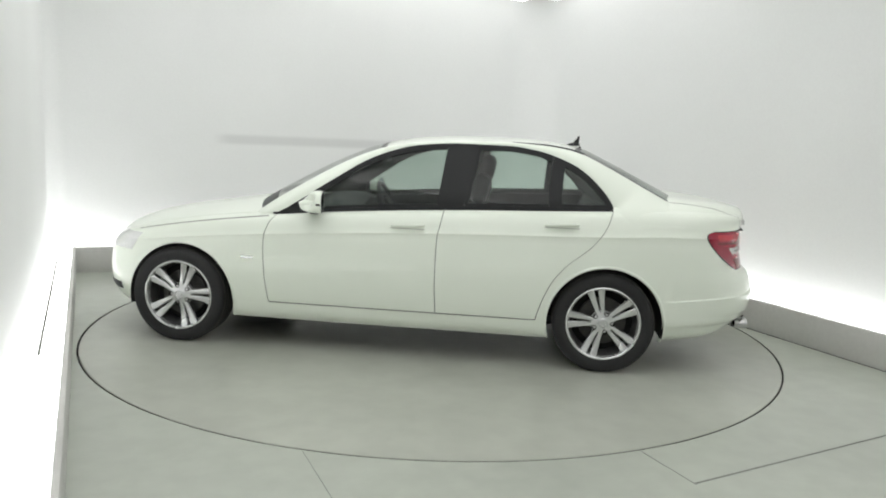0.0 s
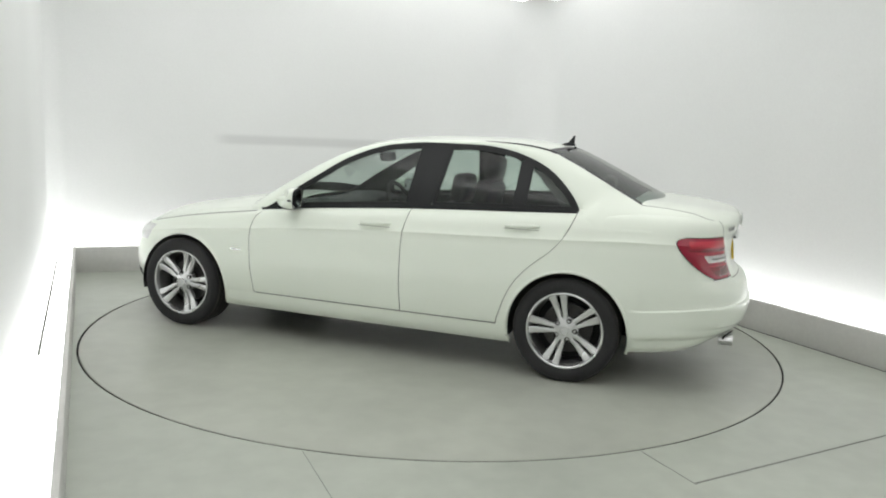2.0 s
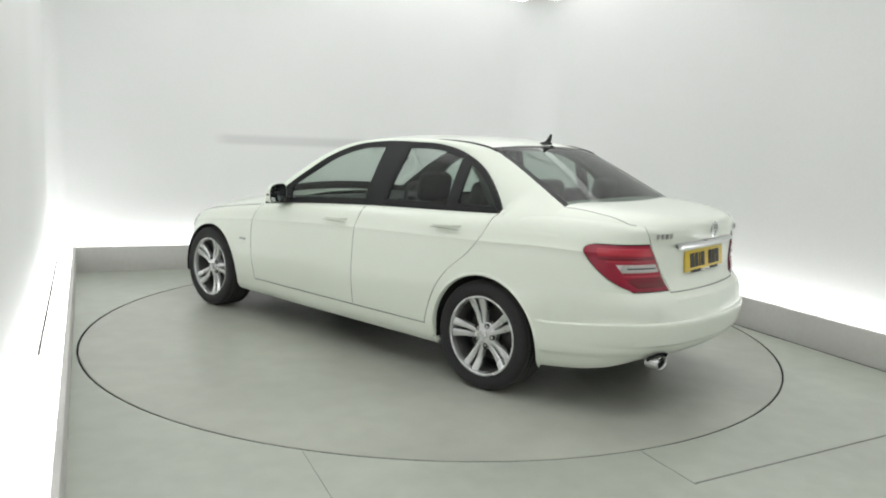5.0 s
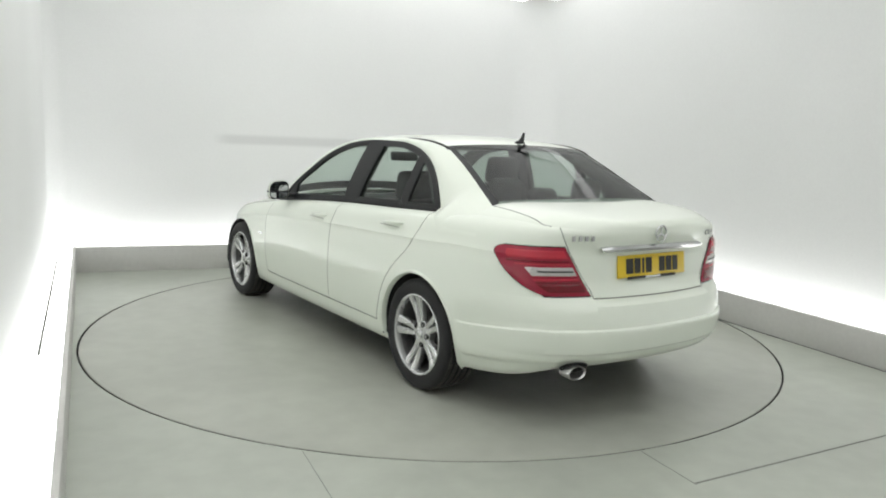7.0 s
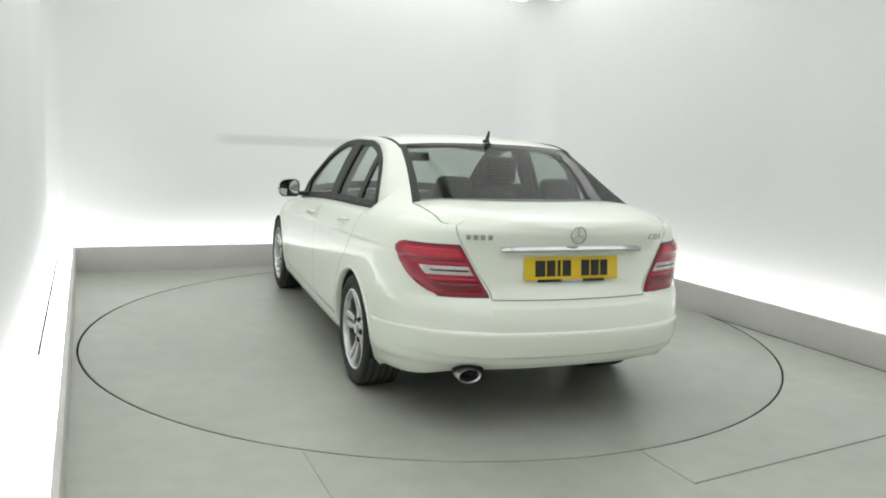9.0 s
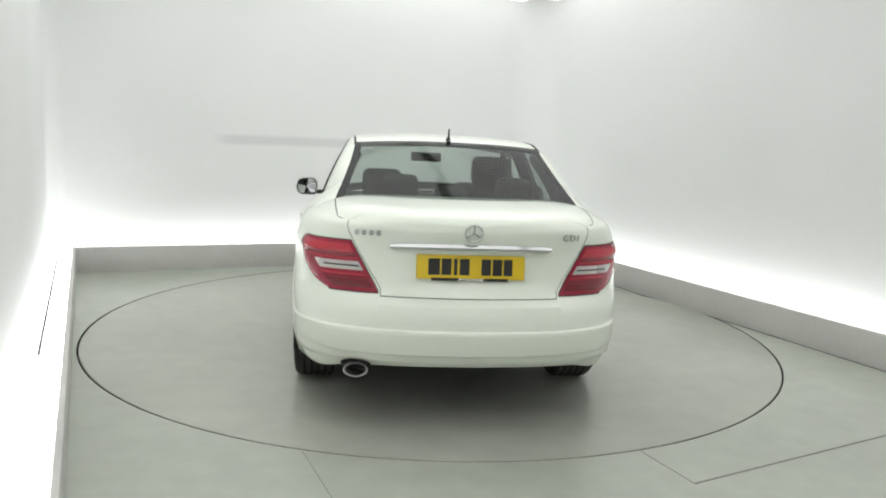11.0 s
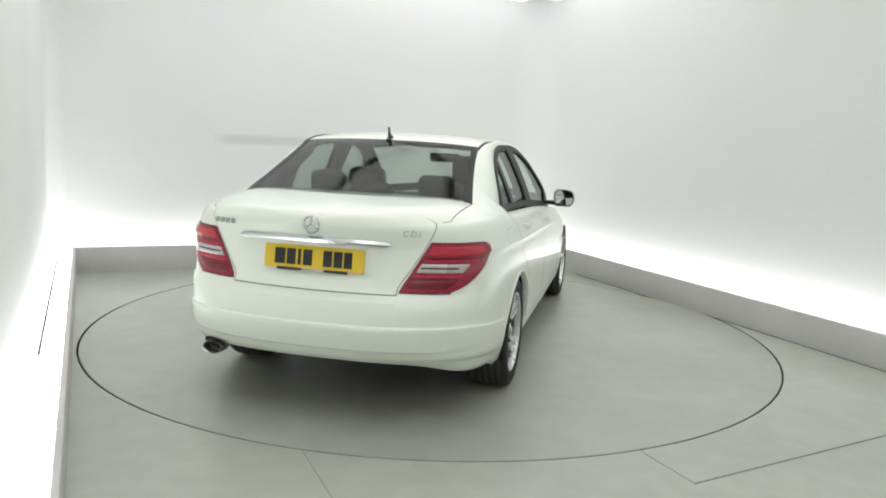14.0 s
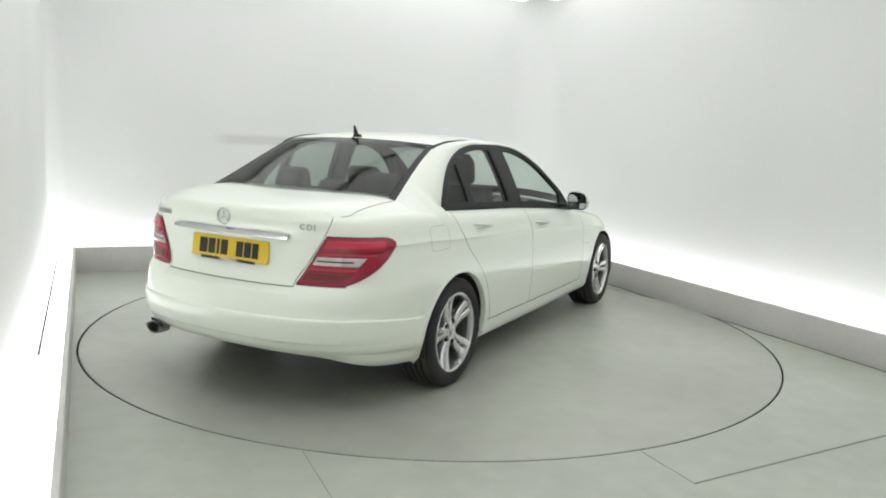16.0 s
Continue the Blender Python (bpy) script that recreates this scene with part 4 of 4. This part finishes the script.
def build_plate():
    tilt = pose(PX, 0, 0.793, 0, 7, 0)
    def place(bm):
        return moved(bm, tilt)
    pl = part("number_plate", place(box(-0.012, -0.261, -0.0575, 0.0, 0.261, 0.0575, 0.003)), YELLOW, car, "yellow number plate with dark characters")
    x = -0.0135
    spans = [(0.205, 0.150), (0.142, 0.095), (0.083, 0.066), (0.055, 0.008), (-0.050, -0.096), (-0.104, -0.150), (-0.158, -0.200)]
    for y0, y1 in spans:
        part("plate_bar", place(box(x - 0.001, y1, -0.038, x + 0.002, y0, 0.040, 0.0008, 1)), PLATE_INK, pl, "dark character bar")
    for y0, y1 in ((-0.18, -0.06), (0.06, 0.19)):
        part("plate_strip", place(box(x - 0.001, y0, -0.066, x + 0.006, y1, -0.052)), PLATE_INK, pl, "dark strip of small print")
    part("plate_strip", place(box(x - 0.001, -0.06, -0.064, x + 0.006, 0.06, -0.054)), ALLOY, pl, "pale strip of small print")
    return pl


build_plate()


def arc_bar(y0, y1, z0, z1, lift, depth, n=24, droop=0.0):
    """A moulding across the rear face."""
    rows = []
    for k in range(n + 1):
        y = y0 + (y1 - y0) * k / n
        d = droop * (2 * k / n - 1) ** 2
        e = math.sqrt(max(0.0, 1 - (2 * k / n - 1) ** 24))
        xs = [rear_face(y, z) for z in (z0, z1)]
        zc, hh = (z0 + z1) / 2 - d, (z1 - z0) / 2 * max(0.55, e)
        x = sum(xs) / 2
        rows.append([(x + 0.004, y, zc - hh * 0.6), (x - depth * 0.72, y, zc - hh), (x - depth * 0.9, y, zc - hh * 0.9), (x - depth, y, zc - hh * 0.05), (x - depth * 0.6, y, zc + hh * 0.85), (x + 0.004, y, zc + hh)])
    return grid(rows)


part("boot_handle_strip", arc_bar(-0.388, 0.388, 0.876, 0.907, 0, 0.024, 30, 0.004), CHROME, boot_lid, "chrome strip above the number plate")


def badge():
    zc, xs = 0.962, rear_face(0, 0.962)
    ring = []
    for k in range(33):
        a = 2 * math.pi * k / 32
        ring.append([(xs - 0.004 - 0.004 * math.cos(b), (0.040 + 0.0045 * math.sin(b)) * math.cos(a), zc + (0.040 + 0.0045 * math.sin(b)) * math.sin(a)) for b in [2 * math.pi * m / 8 for m in range(9)]])
    ob = part("badge", grid(ring), CHROME, car, "round chrome badge")
    for k in range(3):
        a = radians(90 + 120 * k)
        bm = box(-0.004, -0.0035, 0, 0.002, 0.0035, 0.037, 0.001, 1)
        part("badge_arm", moved(bm, Matrix.Translation((xs - 0.003, 0, zc)) @ Matrix.Rotation(a - math.pi / 2, 4, "X")), CHROME, ob)
    # lettering on either side
    for k in range(4):
        y = 0.545 - 0.034 * k
        x = rear_face(y, 0.945)
        part("model_bar", box(x - 0.003, y - 0.010, 0.934, x + 0.004, y + 0.010, 0.958, 0.001, 1), LETTER, boot_lid, "small chrome lettering bar")
    cu = bpy.data.curves.new("letters", "FONT")
    cu.body, cu.size, cu.extrude, cu.space_character = "CDI", 0.042, 0.002, 1.35
    tmp = new("letters", cu)
    dg = bpy.context.evaluated_depsgraph_get()
    me = bpy.data.meshes.new_from_object(tmp.evaluated_get(dg))
    bpy.data.objects.remove(tmp)
    bm = bmesh.new()
    bm.from_mesh(me)
    x = rear_face(0.48, 0.945)
    moved(bm, Matrix.Translation((x - 0.004, -0.445, 0.930)) @ Matrix.Rotation(radians(12), 4, "Z") @ Matrix(((0, 0, -1, 0), (-1, 0, 0, 0), (0, 1, 0, 0), (0, 0, 0, 1))))
    part("engine_lettering", bm, LETTER, boot_lid, "chrome CDI lettering")


badge()


def exhaust():
    rows = []
    lip = rear_face(0.472, 0.335) - 0.012
    for x, k in ((-2.245, 0.98), (lip + 0.04, 1.0), (lip + 0.004, 1.02), (lip - 0.003, 0.98), (lip + 0.004, 0.85), (-2.24, 0.84)):
        rows.append([(x, 0.535 + 0.058 * k * math.cos(2 * math.pi * m / 28), 0.296 + 0.034 * k * math.sin(2 * math.pi * m / 28)) for m in range(28)])
    t = part("exhaust_tailpipe", grid(rows, close=True), PIPE, car, "oval chrome exhaust tailpipe")
    cut = [(rear_face(0.535 + 0.066 * math.cos(b), 0.335 + 0.028 * max(0, math.sin(b))) - 0.003, 0.535 + 0.072 * math.cos(b), (0.318 if math.sin(b) < 0 else 0.322) + 0.026 * math.sin(b)) for b in [2 * math.pi * m / 28 for m in range(28)]]
    part("tailpipe_cutout", raw(cut, [tuple(range(28))]), LINER, t, "dark bumper cut-out round the tailpipe")
    part("tailpipe_inside", raw([(-2.25, 0.535 + 0.050 * math.cos(2 * math.pi * m / 28), 0.298 + 0.027 * math.sin(2 * math.pi * m / 28)) for m in range(28)], [tuple(range(28))]), LINER, t, "black disc closing the inside of the tailpipe")


exhaust()

# ---- handles, mirrors, aerial, shoulder details ----
def handle(x0, x1, z, s, door):
    rows = []
    n = 14
    for k in range(n + 1):
        u = k / n
        x = x0 + (x1 - x0) * u
        a = float(a_of_x(x))
        zz = z + 0.012 * u
        base = skin(a, zz)[1]
        out = 0.004 + 0.028 * math.sin(math.pi * min(1, max(0, u))) ** 0.45
        h = 0.012 * (0.55 + 0.45 * math.sin(math.pi * u))
        rows.append([(x, (base + o) * s, zz + d * h) for o, d in ((out - 0.016, -1), (out - 0.004, -1.0), (out, -0.4), (out, 0.4), (out - 0.004, 1.0), (out - 0.016, 1))])
    h = part("handle", grid(rows, close=True), PAINT, DOORS[door, s], "white pull handle")
    # the handle's soft shadow, made as a thin grey strip
    part("handle_strip", moved(box(min(x0, x1), -0.002, -0.002, max(x0, x1), 0.002, 0.002), Matrix.Translation((0, s * (skin(float(a_of_x((x0 + x1) / 2)), z)[1] + 0.026), z - 0.012))), SHADE_GAP_GREY, DOORS[door, s], "grey strip for the soft shadow under the handle")


for s in (1, -1):
    handle(-0.03, -0.245, 0.842, s, "front_door")
    handle(-0.985, -1.195, 0.898, s, "rear_door")


def side_mirror(s):
    """Door mirror: a rounded shell with its glass facing back."""
    rows = []
    sec = [(0.545, 0.20), (0.54, 0.55), (0.525, 0.80), (0.495, 0.95), (0.46, 1.0), (0.42, 1.0), (0.395, 0.97)]
    cy, cz = 0.940, 0.965
    for x, k in sec:
        ring = []
        for m in range(28):
            a = 2 * math.pi * m / 28
            c, d = math.cos(a), math.sin(a)
            p = 3.3
            r = (abs(c) ** p + abs(d) ** p) ** (-1 / p)
            ring.append((x - 0.012 * c * r - max(0.0, x - 0.395) * (0.45 * max(0.0, c * r) + 0.33 * max(0.0, 0.5 + 0.5 * d * r) ** 1.5), (cy - 0.004 + 0.084 * k * c * r) * s, cz + (0.073 if d > 0 else 0.062) * k * d * r - 0.006 * c))
        rows.append(ring)
    rows.insert(0, [(0.548, cy * s, cz)] * 28)
    shell = part("side_mirror", grid(rows, close=True), PAINT, car, "white door mirror with a dark indicator slot")
    dark = [[(p[0] + 0.010 * (1 - k), (cy + (p[1] * s - cy) * 0.96 * k) * s, cz + (p[2] - cz) * 0.96 * k) for p in rows[-1]] for k in (1.0, 0.93, 0.0)]
    part("mirror_rim", grid(dark[:2], close=True), BLACK, shell, "black rim round the mirror glass")
    part("mirror_glass", grid(dark[1:], close=True), MIRROR, shell, "mirror glass")
    part("mirror_underside", box(0.405, min((cy - 0.072) * s, (cy + 0.050) * s), cz - 0.066, 0.462, max((cy - 0.072) * s, (cy + 0.050) * s), cz - 0.050, 0.008), BLACK, shell, "black lower edge of the mirror")
    part("mirror_arm", box(0.44, min(0.76 * s, 0.87 * s), 0.905, 0.53, max(0.76 * s, 0.87 * s), 0.935, 0.01), BLACK, shell, "black mirror foot")
    slot = box(-0.013, -0.003, -0.006, 0.013, 0.003, 0.006, 0.002, 1)
    part("indicator_slot", moved(slot, pose(0.402, s * 1.0195, 0.960, 0, 0, 0)), BLACK, shell, "dark indicator slot")


for s in (1, -1):
    side_mirror(s)
    part("wing_badge", patch(lambda z: float(a_of_x(0.945)), lambda z: float(a_of_x(0.865)), 0.579, 0.594, 0.001, s, 2, 8, 0.004, 0.001), ALLOY, car, "small chrome wing badge")


def fuel_flap():
    """A thin round-cornered gap on the right rear wing."""
    n, loop = 40, []
    for k in range(n):
        a = 2 * math.pi * k / n
        c, d = math.cos(a), math.sin(a)
        r = (abs(c) ** 6 + abs(d) ** 6) ** (-1 / 6)
        loop.append([(-1.60 + 0.095 * c * r * e, 0.868 + 0.066 * d * r * e) for e in (1.0, 0.965)])
    rows = [[], []]
    for pair in loop:
        for row, (x, z) in zip(rows, pair):
            q = skin(float(a_of_x(x)), z, 0.0012)
            row.append((q[0], -q[1], q[2]))
    part("fuel_flap_gap", grid(rows, close=True), SHADE_GAP_GREY, car, "thin gap round the fuel flap")


fuel_flap()


def bonnet_seam(s):
    """The shut line between the bonnet and a front wing, along the shoulder."""
    rows = [[], [], []]
    for x in np.linspace(1.73, 0.79, 40):
        z = float(shoulder(x)) - float(np.interp(x, [0.8, 1.3, 1.73], [0.006, 0.012, 0.017]))
        for row, dz, lift in zip(rows, (-0.0028, 0.0, 0.0028), (0.0006, 0.0016, 0.0006)):
            q = skin(float(a_of_x(x)), z + dz, lift)
            row.append((q[0], q[1] * s, q[2]))
    part("bonnet_shut_line", grid(rows), SEAM, car, "thin shut line of the bonnet")


for s in (1, -1):
    bonnet_seam(s)


def aerial():
    rows = []
    for x, z, w in ((-1.150, 1.392, 0.003), (-1.17, 1.402, 0.011), (-1.20, 1.410, 0.014), (-1.225, 1.412, 0.012), (-1.245, 1.398, 0.004)):
        rows.append([(x, w * math.cos(math.pi * m / 8), 1.385 + (z - 1.385) * math.sin(math.pi * m / 8)) for m in range(9)])
    fin = [[(-1.195, y, 1.405), (-1.215, y, 1.43), (-1.232, y, 1.455), (-1.242, y, 1.455), (-1.238, y, 1.405)] for y in (-0.004, 0.004)]
    bm = merge(grid(rows), thick(grid([[Vector(p) for p in fin[0][:3]] , [Vector(fin[0][4]), Vector(fin[0][4]) * 0.5 + Vector(fin[0][3]) * 0.5, Vector(fin[0][3])]]), 0.008))
    moved(bm, Matrix.Translation((0.028, 0, -0.003)))
    part("roof_aerial", bm, BLACK, car, "small black roof aerial")


aerial()
part("high_brake_lamp", moved(box(-0.009, -0.011, -0.006, 0.009, 0.011, 0.006, 0.002), pose(-1.218, 0, 1.372, 0, 25, 0)), BLACK, car, "small dark camera housing at the rear window's head")


# ---- underside ----
def underbody():
    rows = []
    for x in np.linspace(1.95, -2.10, 30):
        a = float(a_of_x(x))
        w = float(plan(a)[1]) - 0.09
        near = min(abs(x - 1.355), abs(x + 1.385))
        w = min(w, 0.54) if near < 0.36 else w
        z = max(0.19, float(bottom(x)) + 0.03)
        rows.append([(x, w, z + 0.03), (x, w * 0.9, z), (x, 0, z - 0.005), (x, -w * 0.9, z), (x, -w, z + 0.03)])
    part("underbody", grid(rows), LINER, car, "dark underbody")


underbody()


# ---- cabin ----
def soft_box(x0, y0, z0, x1, y1, z1, r=0.04):
    return box(x0, y0, z0, x1, y1, z1, r, 4)


def seat(y, dz):
    """A front seat with its cushion, back and headrest."""
    bm = moved(soft_box(-0.07, -0.25, 0, 0.07, 0.25, 0.60, 0.05), pose(-0.36, y, 0.50 + dz, 0, -16, 0))
    s = part("front_seat", bm, LEATHER, car, "black leather front seat")
    part("seat_cushion", soft_box(-0.34, y - 0.25, 0.36, 0.20, y + 0.25, 0.52, 0.05), LEATHER, s)
    head = moved(soft_box(-0.055, -0.135, 0, 0.055, 0.135, 0.20, 0.05), pose(-0.535, y, 1.075 + dz, 0, -10, 0))
    part("headrest", head, LEATHER, s, "black leather headrest")
    for d in (-0.05, 0.05):
        part("headrest_post", moved(revolve([(0.007, 0), (0.007, 0.12)], 8, "z"), pose(-0.53, y + d, 0.99 + dz, 0, -10, 0)), CHROME, s, "thin metal headrest post")


seat(0.37, -0.10)
seat(-0.385, 0.01)
bench = part("rear_bench", moved(soft_box(-0.08, -0.62, 0, 0.08, 0.62, 0.58, 0.06), pose(-1.16, 0, 0.48, 0, -24, 0)), LEATHER, car, "black leather rear bench")
part("bench_cushion", soft_box(-1.18, -0.62, 0.34, -0.66, 0.62, 0.52, 0.05), LEATHER, bench)
for y, w, h in ((0.30, 0.108, 0.155), (-0.37, 0.108, 0.155), (0, 0.10, 0.095)):
    part("rear_headrest", moved(soft_box(-0.05, -w, 0, 0.05, w, h, 0.045), pose(-1.40, y, 1.03, 0, -10, 0)), LEATHER, bench, "black leather rear headrest")
part("parcel_shelf", box(-1.76, -0.62, 1.005, -1.34, 0.62, 1.03, 0.008), LINER, car, "dark parcel shelf")
dash = []
for x, z in ((0.92, 0.83), (0.78, 0.885), (0.62, 0.925), (0.45, 0.93), (0.36, 0.89), (0.34, 0.78), (0.42, 0.60)):
    dash.append([(x - 0.05 * (1 - abs(t)) + 0.03, (0.58 if x > 0.9 else 0.63 if x > 0.7 else 0.70) * t, z + 0.02 * math.exp(-((t + 0.5) / 0.2) ** 2)) for t in [k / 10 - 1 for k in range(21)]])
part("dashboard", grid(dash), CABIN, car, "dark soft dashboard")
wheel_rows = []
for k in range(41):
    a = 2 * math.pi * k / 40
    wheel_rows.append([((0.185 + 0.016 * math.cos(b)) * math.cos(a), (0.185 + 0.016 * math.cos(b)) * math.sin(a), 0.016 * math.sin(b)) for b in [2 * math.pi * m / 10 for m in range(11)]])
steer = part("steering_wheel", moved(merge(grid(wheel_rows), soft_box(-0.06, -0.08, -0.03, 0.06, 0.08, 0.02, 0.02), box(-0.015, -0.18, -0.008, 0.015, 0.18, 0.008, 0.004)), pose(0.22, -0.37, 0.86, 0, -65, 0)), CABIN, car, "black three-spoke steering wheel")
part("interior_mirror", moved(soft_box(-0.015, -0.12, -0.035, 0.015, 0.12, 0.035, 0.013), pose(0.18, 0, 1.245, 0, 12, 0)), BLACK, car, "black interior mirror")
for s in (1, -1):
    card = []
    for x in np.linspace(0.72, -1.38, 24):
        top = side_point(x, belt(x) + 0.006, -0.022)
        card.append([(x, top[1] * s, top[2]), (x, (top[1] - 0.045) * s, top[2] - 0.008), (x, 0.70 * s, top[2] - 0.06), (x, 0.70 * s, 0.40)])
    part("door_card", grid(card), CABIN, car, "dark inner door lining with its sill")
part("cabin_floor", box(-1.2, -0.72, 0.26, 0.9, 0.72, 0.30), CABIN, car, "dark cabin floor")
part("bulkhead", box(0.86, -0.70, 0.28, 0.90, 0.70, 0.86), CABIN, car, "dark bulkhead")
part("boot_wall", box(-1.44, -0.68, 0.30, -1.40, 0.68, 1.0), CABIN, car, "dark panel behind the bench")

OFF = Matrix.Translation((0.211, 0.068, 0.003))


def motions():
    """The car and the disc turn steadily together about the disc's centre."""
    th = lambda t: 174.42 - 7.07 * t - 0.775 * (t - 8) ** 2 / 64 + 0.442 * ((t - 8) / 8) ** 3
    walk(turntable, [(t, pose(0, 0, -0.010, 0, 0, th(t))) for t in range(0, 17)])
    walk(car, [(t, pose(0, 0, 0, 0, 0, th(t)) @ OFF) for t in np.linspace(0, 16, 33)])


motions()
